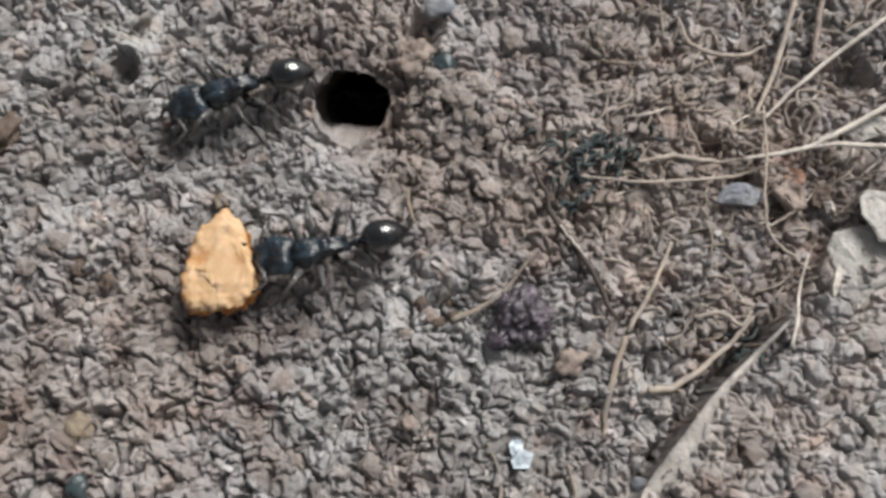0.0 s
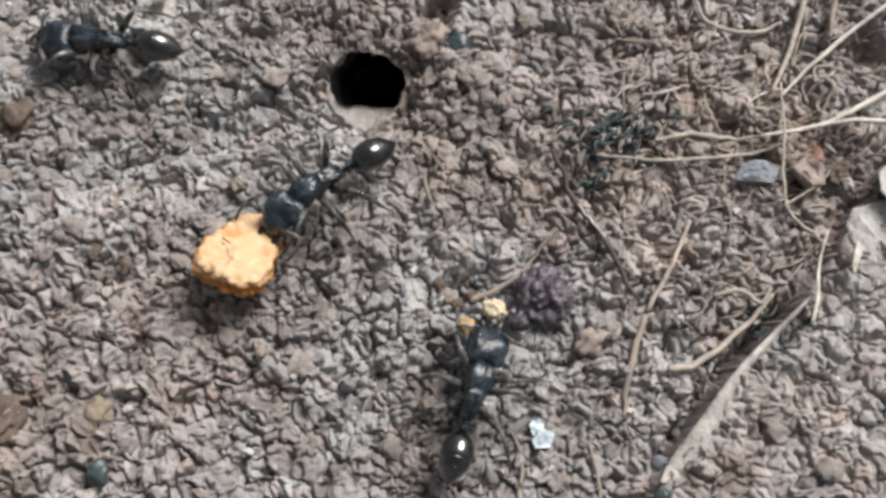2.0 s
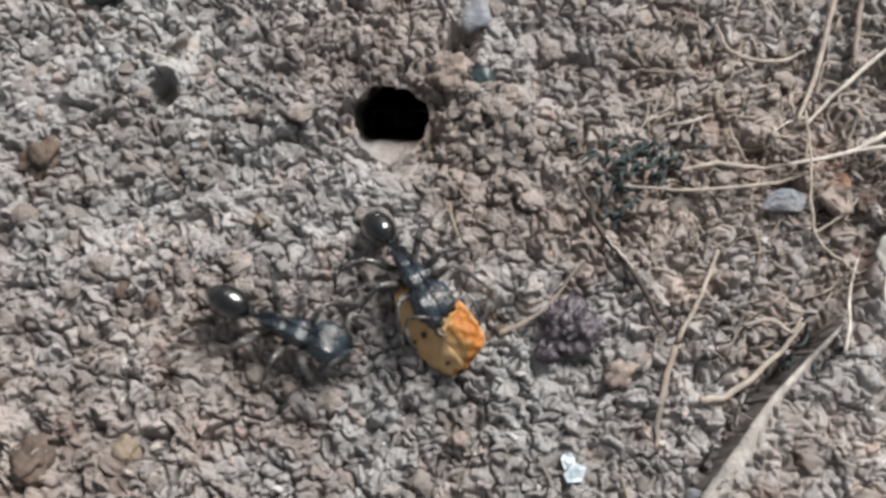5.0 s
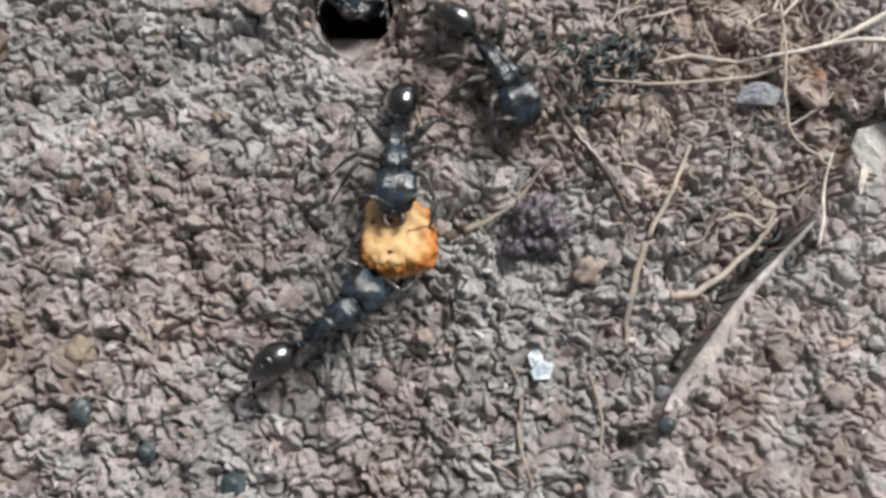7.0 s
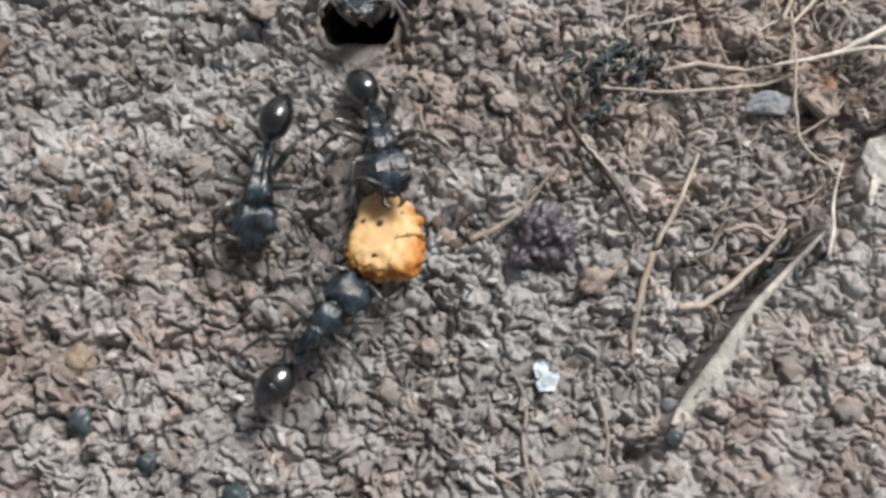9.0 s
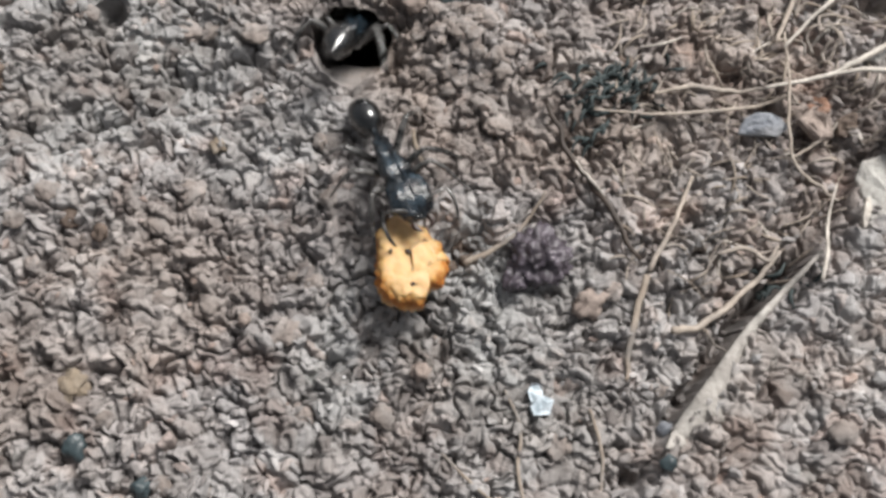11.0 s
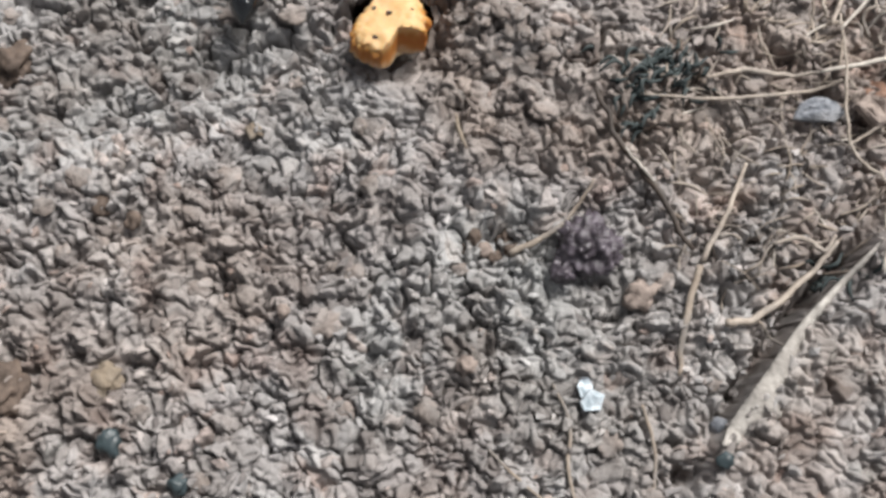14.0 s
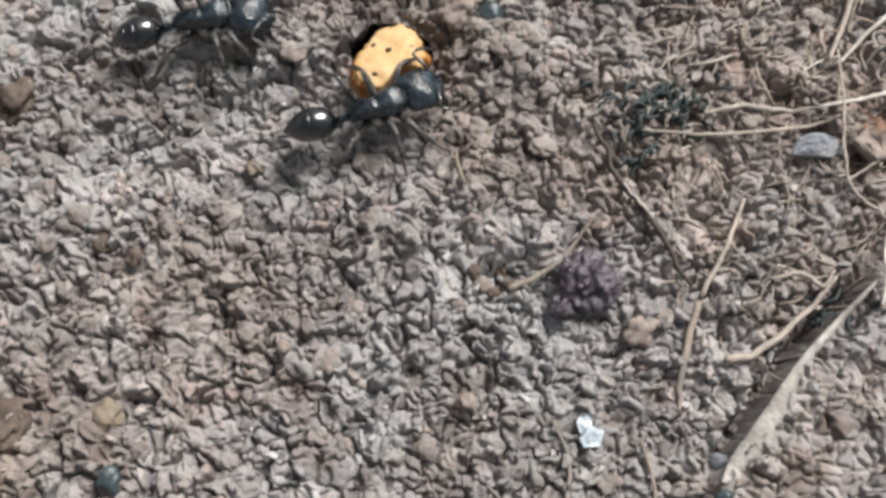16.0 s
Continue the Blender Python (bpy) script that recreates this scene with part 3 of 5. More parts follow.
    strand("dry_root", [(3.0, -13.5), (3.9, -16.0), (3.6, -19.0), (4.4, -22.5)], [0.1, 0.16, 0.15, 0.1], ROOT, "thin muddy rootlet sunk in soil", root, 0.08, seed=21)
    strand("dry_root", [(-1.2, -17.5), (1.0, -19.8), (3.4, -21.6)], [0.1, 0.14, 0.1], ROOT, "thin muddy rootlet sunk in soil", root, 0.08, seed=22)
    strand("dry_root", [(-2.6, 4.4), (-2.4, 3.0), (-2.0, 1.6)], [0.14, 0.2, 0.12], OCHRE, "short rusty rootlet stuck in soil", root, 0.4, seed=23)
    strand("dry_root", [(8.4, -15.0), (9.0, -18.0), (8.6, -21.0)], [0.12, 0.16, 0.12], ROOT, "thin muddy rootlet sunk in soil", root, 0.08, seed=24)
    rr = random.Random(8)
    for i in range(9):
        x, y, a = 25.5 + rr.uniform(-2.0, 3.5), 10.6 + rr.uniform(-1.6, 2.0), rr.uniform(0, 6.3)
        s, c = rr.uniform(0.8, 1.8), rr.uniform(-1.2, 1.2)
        strand("dry_root", [(x, y), (x + s * math.cos(a), y + s * math.sin(a)), (x + 2 * s * math.cos(a + c), y + 2 * s * math.sin(a + c))], [0.1, 0.16, 0.08], STRAW if i % 3 else ROOT, "curled pale fibre in a small tangle of roots", root, 0.6, seed=30 + i)


make_strands()


def make_fibres(count, seed, mat, label):
    """The mat of fine rootlets in the ground round the larger roots."""
    rr = random.Random(seed)
    bm = bmesh.new()
    for i in range(count):
        x, y = rr.uniform(11, 35), rr.uniform(-9, 20)
        if ledge_side(np.array([x]), np.array([y]))[0] > -0.5 and y < 2:
            continue
        a, l, c = rr.gauss(0.9, 0.9), rr.uniform(0.8, 2.4), rr.uniform(-0.5, 0.5)
        pts = [(x + k * l * math.cos(a + k * c), y + k * l * math.sin(a + k * c)) for k in (0, 0.7, 1.4)]
        line = through_points([(u, v, relief_at(u, v) + 0.2) for u, v in pts], 4)
        tube(bm, line, [0.05, rr.uniform(0.06, 0.13), 0.04], 5)
    tagged(new("rootlet_mat", smooth_mesh("rootlet_mat", bm, mat)), label, "rootlets", kind="stuff")


make_fibres(190, 21, ROOT, "mat of fine brown rootlets bedded in the soil")
make_fibres(130, 22, STRAW, "scattered fine tan rootlets bedded in the soil")
make_fibres(34, 24, PALE, "scattered bleached fibres lying on the soil")
make_fibres(20, 23, TWIG, "scattered fine dark rootlets bedded in the soil")


def make_blade():
    """The long flat dead blade that lies along the ledge."""
    line = through_points([(x, y, 0) for x, y in ((12.75, -17.7), (13.9, -16.2), (15.7, -13.9), (18.6, -10.3), (21.2, -7.8), (24.0, -5.2))], 16)
    half = [0.15, 1.0, 1.4, 0.95, 0.5, 0.38, 0.3, 0.18]
    lie = [relief_at(p.x + 0.6, p.y - 0.4) + 0.3 for p in line]
    for _ in range(14):
        lie = [(lie[max(i - 1, 0)] + lie[i] + lie[min(i + 1, len(lie) - 1)]) / 3 for i in range(len(lie))]
    bm = bmesh.new()
    rows = []
    for i, p in enumerate(line):
        d = (line[min(i + 1, len(line) - 1)] - line[max(i - 1, 0)]).normalized()
        s = Vector((d.y, -d.x, 0))
        k = i / (len(line) - 1) * (len(half) - 1)
        j = min(int(k), len(half) - 2)
        w = (half[j] + (half[j + 1] - half[j]) * (k - j)) * (1 + 0.5 * noise.noise(Vector((i * 0.45, 3, 0))) + 0.3 * noise.noise(Vector((i * 1.7, 9, 0))))
        z = lie[i]
        row = []
        for q in range(7):
            u = q / 6 * 2 - 1
            row.append(p + s * (u * w + 0.85 * w) + Vector((0, 0, z + 0.06 * (1 - u * u) - 0.75 * max(0.0, u + 0.1) + 0.12 * noise.noise(Vector((i * 0.3, q * 0.9, 5))))))
        rows.append(row)
    top = [[bm.verts.new(v * MM) for v in r] for r in rows]
    low = [[bm.verts.new((v + Vector((0, 0, -0.28))) * MM) for v in r] for r in rows]
    n = len(rows)
    for i in range(n - 1):
        for q in range(6):
            bm.faces.new((top[i][q], top[i][q + 1], top[i + 1][q + 1], top[i + 1][q]))
            bm.faces.new((low[i + 1][q], low[i + 1][q + 1], low[i][q + 1], low[i][q]))
        bm.faces.new((top[i + 1][0], low[i + 1][0], low[i][0], top[i][0]))
        bm.faces.new((top[i][6], low[i][6], low[i + 1][6], top[i + 1][6]))
    bm.faces.new(top[0] + low[0][::-1])
    bm.faces.new((low[-1] + top[-1][::-1]))
    bmesh.ops.recalc_face_normals(bm, faces=bm.faces)
    ob = new("dry_grass_blade", smooth_mesh("dry_grass_blade", bm, BLADE))
    tagged(ob, "long flat grey-tan dead grass blade along a soil ledge", "grass blade")


make_blade()


def flake(name, x, y, w, l, thick, turn, mat, label, category, lift=0.4, tip=(0, 0), seed=0, sides=14, torn=0.06):
    """An irregular plate with broken edges, slightly dished."""
    rr = random.Random(seed)
    bm = bmesh.new()
    edge = []
    for i in range(sides):
        a = 2 * math.pi * (i + rr.uniform(-0.3, 0.3)) / sides
        k = 0.92 + 0.3 * noise.noise(Vector((1.3 * math.cos(a), 1.3 * math.sin(a), seed * 2.7))) + rr.uniform(-torn, torn)
        edge.append((math.cos(a) * w * k, math.sin(a) * l * k))
    fold = lambda ex, ey: thick * (0.9 * noise.noise(Vector((ex * 0.9, ey * 0.9, seed))) + 0.5 * noise.noise(Vector((ex * 2.3, ey * 2.3, seed + 5.0))))
    rings = [[bm.verts.new(Vector((0, 0, thick * 0.5 + fold(0, 0))) * MM)]]
    for f, dz in ((0.25, 0.0), (0.5, 0.0), (0.75, 0.0), (0.93, 0.0), (1.0, -0.35)):
        rings.append([bm.verts.new(Vector((ex * f, ey * f, thick * (dz + 0.5) + fold(ex * f, ey * f))) * MM) for ex, ey in edge])
    under = [bm.verts.new(Vector((ex * 0.96, ey * 0.96, -thick * 0.5 + fold(ex, ey))) * MM) for ex, ey in edge]
    for i in range(sides):
        j = (i + 1) % sides
        bm.faces.new((rings[0][0], rings[1][i], rings[1][j]))
        for a, b in zip(rings[1:], rings[2:] + [under]):
            bm.faces.new((a[i], b[i], b[j], a[j]))
    bm.faces.new(under[::-1])
    bmesh.ops.recalc_face_normals(bm, faces=bm.faces)
    ob = new(name, smooth_mesh(name, bm, mat, flat=True))
    ob.matrix_world = pose(x * MM, y * MM, (relief_at(x, y) + lift) * MM, tip[0], tip[1], turn)
    return tagged(ob, label, category)


def pebble(name, x, y, r, mat, label, category="pebble", squash=(1.1, 1.0, 0.8), sink=0.3, seed=0, amount=0.4, level=3, group="", knobs=0.0):
    v, f = knobbly(level, seed, amount)
    if knobs:
        v = np.array([(Vector(p) * (1 + knobs * (0.9 - 1.6 * noise.voronoi(Vector(p) * 3.6)[0][0]))) [:] for p in v])
    v = v * (np.array(squash) * r)
    ob = new(name, mesh_from(name, v * MM, f, mat))
    ob.matrix_world = pose(x * MM, y * MM, (relief_at(x, y) + r * squash[2] * (1 - sink)) * MM, 0, 0, seed * 47)
    return tagged(ob, label, category, group)


def make_stones():
    flake("mica_chip", 5.25, -14.75, 0.95, 0.9, 0.35, 35, CHIP, "white glinting angular mineral chip on soil", "stone chip", 0.5, (8, 6), 3, 5)
    flake("mica_chip", 4.95, -13.9, 0.7, 0.6, 0.3, 75, CHIP, "small white mineral chip against a larger one", "stone chip", 0.45, (-10, 9), 4, 7)
    flake("mica_chip", 5.0, -13.5, 0.5, 0.45, 0.25, 60, BLUEGREY, "small grey mineral chip beside a white one", "stone chip", 0.4, (14, -9), 5, 6)
    flake("stone_flake", 21.3, 3.9, 2.2, 0.85, 0.4, 4, BLUEGREY, "flat blue-grey stone flake among roots", "stone flake", 0.8, (6, 3), 7, 10, 0.2)
    flake("stone_flake", 24.8, 3.6, 1.35, 1.35, 0.6, 40, PINK, "pinkish sandstone flake under a rootlet", "stone flake", 1.1, (3, 3), 9, 5)
    flake("stone_flake", 25.3, 5.6, 1.5, 0.75, 0.5, -4, BRICK, "rusty brown stone flake under a straw", "stone flake", 0.35, (5, 0), 10)
    flake("stone_flake", 27.5, 4.2, 1.2, 0.8, 0.4, 40, BROWNSTONE, "small brown stone flake among roots", "stone flake", 0.3, (12, 4), 13)
    flake("leaf_fragment", 29.0, -1.2, 2.4, 3.1, 0.25, 15, LEAF, "broken bleached grey-white leaf fragment on soil", "leaf fragment", 0.32, (4, -6), 21, 15, 0.2)
    flake("leaf_fragment", 31.4, 1.8, 2.4, 2.6, 0.3, -20, LEAF, "bleached leaf fragment leaning on another", "leaf fragment", 0.7, (-9, 6), 22, 13, 0.2)
    flake("leaf_fragment", 27.2, -2.8, 0.34, 1.4, 0.25, -10, PALE, "narrow yellowish leaf sliver by the ledge", "leaf fragment", 0.6, (3, 14), 23, 7)
    flake("leaf_fragment", 31.4, 9.3, 2.2, 0.9, 0.3, 12, LEAF, "pale leaf fragment under crossing straws", "leaf fragment", 0.5, (5, 4), 24, 12, 0.2)
    pebble("seed", 5.6, -4.9, 2.0, SEED, "round knobbly purple-brown seed on soil", "seed", (1.0, 1.0, 0.8), 0.4, 3, 0.25, 5, knobs=0.24)
    pebble("seed_lump", 3.9, -6.3, 0.85, SEED, "dark crumbly lump against a round seed", "lump", (1.1, 0.9, 0.7), 0.5, 5, 0.5, 4, knobs=0.22)
    pebble("pebble", -2.1, 14.9, 1.2, PINK, "tan-pink pebble above the nest entrance", sink=0.5, seed=6, amount=0.7, level=4)
    pebble("pebble", 0.1, 14.5, 0.85, SLATE, "dark blue-grey pebble next to a pink one", seed=7)
    pebble("pebble", -0.95, -4.35, 0.5, PINK, "small pinkish pebble in a dark hollow", seed=8)
    pebble("pebble", -32.5, 8.9, 1.25, BROWNSTONE, "rounded brown pebble bedded in soil", sink=0.6, amount=0.75, level=4, seed=9)
    pebble("pebble", -23.6, -2.5, 0.5, BROWNSTONE, "small reddish brown pebble bedded in soil", sink=0.6, seed=10, amount=0.7)
    pebble("pebble", -26.0, -1.2, 0.7, BROWNSTONE, "small brown pebble bedded in soil", seed=11)
    pebble("pebble", -24.4, -16.6, 0.8, SLATE, "small dark teal pebble on soil", squash=(0.95, 1.1, 0.7), seed=12, amount=0.45)
    pebble("pebble", -31.4, -13.1, 1.2, BROWNSTONE, "rusty clay lump bedded in soil", squash=(1.3, 1.0, 0.5), sink=0.9, seed=13, amount=0.7, level=4)
    pebble("pebble", -25.4, -12.6, 1.0, OCHRE, "ochre clay lump bedded in soil", squash=(1.2, 1.1, 0.5), sink=0.8, seed=14, amount=0.7, level=4)
    pebble("pebble", -13.9, -8.6, 0.45, PINK, "small pinkish crumb on soil", squash=(0.9, 1.1, 0.7), seed=15)
    pebble("pebble", 8.9, -8.0, 0.95, PINK, "pale tan crumb beside the seed", squash=(1.2, 0.9, 0.6), sink=0.6, amount=0.8, seed=16)
    pebble("pebble", -2.4, -12.4, 0.55, PINK, "pale pink crumb bedded in soil", sink=0.95, seed=17, amount=0.9)
    pebble("pebble", 13.4, -16.4, 0.6, BLUEGREY, "grey-blue crumb at the foot of the ledge", sink=0.6, seed=18)
    pebble("pebble", 12.9, -18.6, 0.5, SLATE, "dark teal crumb at the foot of the ledge", sink=0.4, seed=19)
    pebble("pebble", -28.6, 22.6, 1.3, SLATE, "dark pebble bedded in soil", sink=0.5, seed=20)
    pebble("pebble", -0.3, 20.3, 1.4, BLUEGREY, "grey-green pebble bedded in soil", squash=(1.5, 1, 0.6), sink=0.5, seed=21)
    pebble("pebble", -16.0, 3.8, 0.5, OCHRE, "small yellow crumb of clay", sink=0.95, seed=22, amount=0.9)
    pebble("pebble", 24.1, -17.0, 0.75, CLOD, "round brown crumb on the ledge", sink=0.5, seed=23)
    for x, y, r in ((0.5, -3.5, 0.5), (-1.6, -3.7, 0.45), (0.9, -4.7, 0.55), (-0.2, -4.9, 0.4), (-2.3, -4.4, 0.42), (12.3, 8.9, 0.5), (8.6, 6.6, 0.45)):
        pebble("pebble", x, y, r, BROWNSTONE, "small dark red-brown crumb in a hollow", sink=0.55, seed=int(30 + 10 * r + x), amount=0.8)
    pebble("pebble", -14.7, -21.4, 0.8, SLATE, "dark blue-grey crumb of stone", sink=0.5, seed=24)
    pebble("pebble", -20.2, -19.2, 0.6, SLATE, "small dark teal crumb", sink=0.5, seed=25)


make_stones()


def make_clods():
    """Larger soil clods, each a thing of its own."""
    rr = random.Random(12)
    forms = []
    for s in range(8):
        v, f = knobbly(4, 40 + s, 0.4)
        v = np.array([(Vector(p) * (1.0 + 0.22 * min(0.5, 4.0 * (noise.voronoi(Vector(p) * 2.0 + Vector((s, 0, 0)))[0][1] - noise.voronoi(Vector(p) * 2.0 + Vector((s, 0, 0)))[0][0]))))[:] for p in v])
        forms.append(mesh_from("soil_clod", v * np.array((1.1, 0.9, 0.55)) * MM, f, CLOD))
    n = 0
    while n < 80:
        x, y, r = rr.uniform(-36, 34), rr.uniform(-23, 21), rr.uniform(0.4, 0.85)
        if math.hypot((x - HOLE_X) / 5.0, (y - HOLE_Y + 1.5) / 5.5) < 1 or math.hypot(x - 5.5, y + 5.0) < 3.5 or math.hypot(x - 11.5, y - 6.5) < 3.5:
            continue
        if float(ledge_side(np.array([x]), np.array([y]))[0]) > -1.2 and rr.random() < 0.75:
            continue
        ob = new("soil_clod", forms[n % 8])
        ob.matrix_world = pose(x * MM, y * MM, (relief_at(x, y) - 0.05 * r) * MM, rr.uniform(-15, 15), rr.uniform(-15, 15), rr.uniform(0, 360)) @ Matrix.Diagonal((r, r, r, 1))
        tagged(ob, "rounded clod of brown-grey soil half sunk in the ground", "soil clod", "soil clods")
        n += 1
    # the crumbly mound right of the nest entrance
    for i in range(44):
        a, d = rr.uniform(0, 6.3), 3.6 * math.sqrt(rr.random())
        x, y, r = 0.9 + d * math.cos(a), 10.2 + 0.9 * d * math.sin(a), rr.uniform(0.3, 0.6)
        ob = new("soil_clod", forms[i % 8])
        ob.matrix_world = pose(x * MM, y * MM, (relief_at(x, y) + 0.05) * MM, rr.uniform(-20, 20), rr.uniform(-20, 20), rr.uniform(0, 360)) @ Matrix.Diagonal((r, r, r, 1))
        tagged(ob, "small clod on the crumbly mound by the nest entrance", "soil clod", "mound clods")


make_clods()


def make_moss():
    rr = random.Random(4)
    for cx, cy, rx, ry, n in ((11.2, 7.6, 3.2, 1.5, 44), (12.8, 6.9, 1.2, 0.8, 22), (9.0, 5.6, 1.0, 0.6, 10), (10.0, 3.6, 0.9, 0.6, 14), (21.3, -6.9, 2.0, 0.5, 18)):
        bm = bmesh.new()
        for i in range(n):
            x, y = cx + rr.gauss(0, rx * 0.5), cy + rr.gauss(0, ry * 0.5)
            a, l = rr.gauss(0.1, 0.6) + math.pi * rr.randint(0, 1), rr.uniform(0.8, 2.0)
            z = relief_at(x, y) + 0.08
            line = through_points([(x, y, z - 0.2), (x + 0.5 * l * math.cos(a), y + 0.5 * l * math.sin(a), z + 0.35), (x + l * math.cos(a + 0.5), y + l * math.sin(a + 0.5), z + 0.1)], 3)
            tube(bm, line, [0.08, 0.16, 0.05], 6)
        tagged(new("moss_tuft", smooth_mesh("moss_tuft", bm, MOSS)), "small tuft of dark blue-green moss on soil", "moss", kind="stuff")


make_moss()


# ---- ants ----
def make_ant():
    """A black ant, 12 mm long, facing +x, standing on z = 0."""
    ant = new("ant")
    ant.empty_display_size = 0.002
    thorax = loft([(-1.95, 1.9, 0.1, 0.1), (-1.9, 1.95, 0.36, 0.38), (-1.6, 2.1, 0.5, 0.62), (-1.0, 2.2, 0.58, 0.76), (-0.4, 2.22, 0.66, 0.78), (0.1, 2.22, 0.78, 0.78), (0.8, 2.24, 0.95, 0.79), (1.3, 2.2, 1.0, 0.76), (1.7, 2.12, 0.9, 0.66), (1.95, 2.05, 0.72, 0.54), (2.15, 2.0, 0.5, 0.4), (2.25, 2.0, 0.1, 0.1)], 24, square=0.95)
    for v in thorax.verts:
        # a shallow furrow down the back
        if v.co.z > 0.0021:
            y = abs(v.co.y) / MM
            v.co.z += (0.16 * math.exp(-((y - 0.42) / 0.2) ** 2) - 0.26 * math.exp(-(y / 0.18) ** 2)) * MM
    weather(thorax, 3)
    part("thorax", smooth_mesh("thorax", thorax, BODY), ant, label="striated blue-black thorax")
    petiole = loft([(-2.95, 1.8, 0.1, 0.12), (-2.8, 1.85, 0.2, 0.24), (-2.45, 2.1, 0.26, 0.54), (-2.2, 1.98, 0.2, 0.36), (-1.85, 1.85, 0.2, 0.2)], 14)
    part("petiole", smooth_mesh("petiole", petiole, BODY), ant)
    # gaster: four overlapping plates
    gaster = part("gaster", smooth_mesh("gaster", loft([(0.11, 0, 0.13, 0.132), (-0.0924, 0.055, 0.462, 0.495), (-0.554, 0.11, 0.902, 0.935), (-1.2, 0.154, 1.08, 1.08), (-1.65, 0.154, 1.1, 1.09), (-1.72, 0.143, 1.02, 1.01), (-1.79, 0.143, 1.07, 1.07), (-2.31, 0.055, 0.957, 0.946), (-2.37, 0.055, 0.88, 0.869), (-2.44, 0.044, 0.913, 0.902), (-2.91, -0.055, 0.638, 0.605), (-3.3, -0.132, 0.275, 0.242), (-3.52, -0.165, 0.044, 0.044)], 22), GASTER), ant, (-2.75, 0, 2.0), "glossy black gaster")
    skull = loft([(-0.05, 0.05, 0.4, 0.3), (0.02, 0.08, 0.85, 0.5), (0.2, 0.1, 1.12, 0.68), (0.6, 0.12, 1.3, 0.78), (1.2, 0.1, 1.42, 0.8), (1.8, 0.02, 1.38, 0.74), (2.3, -0.1, 1.18, 0.6), (2.65, -0.2, 0.9, 0.45), (2.85, -0.28, 0.6, 0.3), (2.95, -0.3, 0.1, 0.1)], 26, shape=head_shape, square=0.9)
    weather(skull, 9)
    head = part("head", smooth_mesh("head", skull, BODY), ant, (1.9, 0, 1.95), "broad striated blue-black head")
    v, f = ball(3)
    eye = mesh_from("eye", v * np.array((0.26, 0.16, 0.24)) * MM, f, EYE)
    for s in (1, -1):
        part("eye", eye, head, (1.95, s * 1.2, 0.2))
        bm = bmesh.new()
        tube(bm, through_points([(0, 0, 0), (0.35, s * 0.12, -0.05), (0.68, -s * 0.05, -0.12), (0.85, -s * 0.35, -0.15)], 4), [0.24, 0.22, 0.16, 0.05], 8, 0.6)
        part("mandible", smooth_mesh("mandible", bm, JAW), head, (2.8, s * 0.5, -0.35), "dark reddish mandible")
        bm = bmesh.new()
        tube(bm, through_points([(0, 0, 0), (-0.25, s * 0.6, 0.4), (-0.5, s * 1.15, 0.5), (-0.65, s * 1.65, 0.4)], 4), [0.1, 0.13, 0.13, 0.11], 7)
        tube(bm, through_points([(-0.65, s * 1.65, 0.4), (-0.1, s * 1.95, 0.15), (0.6, s * 2.05, -0.3), (1.2, s * 1.95, -0.75)], 6), [0.09, 0.12, 0.13, 0.12, 0.08], 7)
        part("antenna", smooth_mesh("antenna", bm, LEGS), head, (2.4, s * 0.45, 0.3), "elbowed dark brown antenna")
    limbs = (((1.2, 0.5, 1.35), (0.9, 1.7, 1.25), (2.1, 2.6, -0.35), (3.0, 3.0, -1.3)),
             ((0.3, 0.5, 1.3), (0.1, 2.0, 1.4), (-0.2, 3.4, -0.2), (-0.3, 4.1, -1.25)),
             ((-0.8, 0.5, 1.3), (-1.3, 1.9, 1.6), (-2.6, 2.9, -0.2), (-3.4, 3.3, -1.25)))
    for at, knee, heel, toe in limbs:
        for s in (1, -1):
            k, h, t = [Vector((p[0], s * p[1], p[2])) for p in (knee, heel, toe)]
            bm = bmesh.new()
            tube(bm, through_points([Vector((0, 0, -0.1)), k * 0.25 + Vector((0, 0, -0.15)), k * 0.65 + Vector((0, 0, 0.05)), k], 4), [0.36, 0.26, 0.27, 0.24, 0.16], 8)
            leg = part("leg", smooth_mesh("leg", bm, LEGS), ant, (at[0], s * at[1], at[2]))
            bm = bmesh.new()
            tube(bm, through_points([k, k.lerp(h, 0.5) + Vector((0, s * 0.08, 0.05)), h], 4), [0.13, 0.19, 0.12], 7)
            tube(bm, through_points([h, h.lerp(t, 0.5), t], 3), [0.1, 0.085, 0.06], 6)
            part("shin", smooth_mesh("shin", bm, LEGS), leg)
    return tagged(ant, "black ant with striated body and glossy gaster", "ant", "ants of the nest")


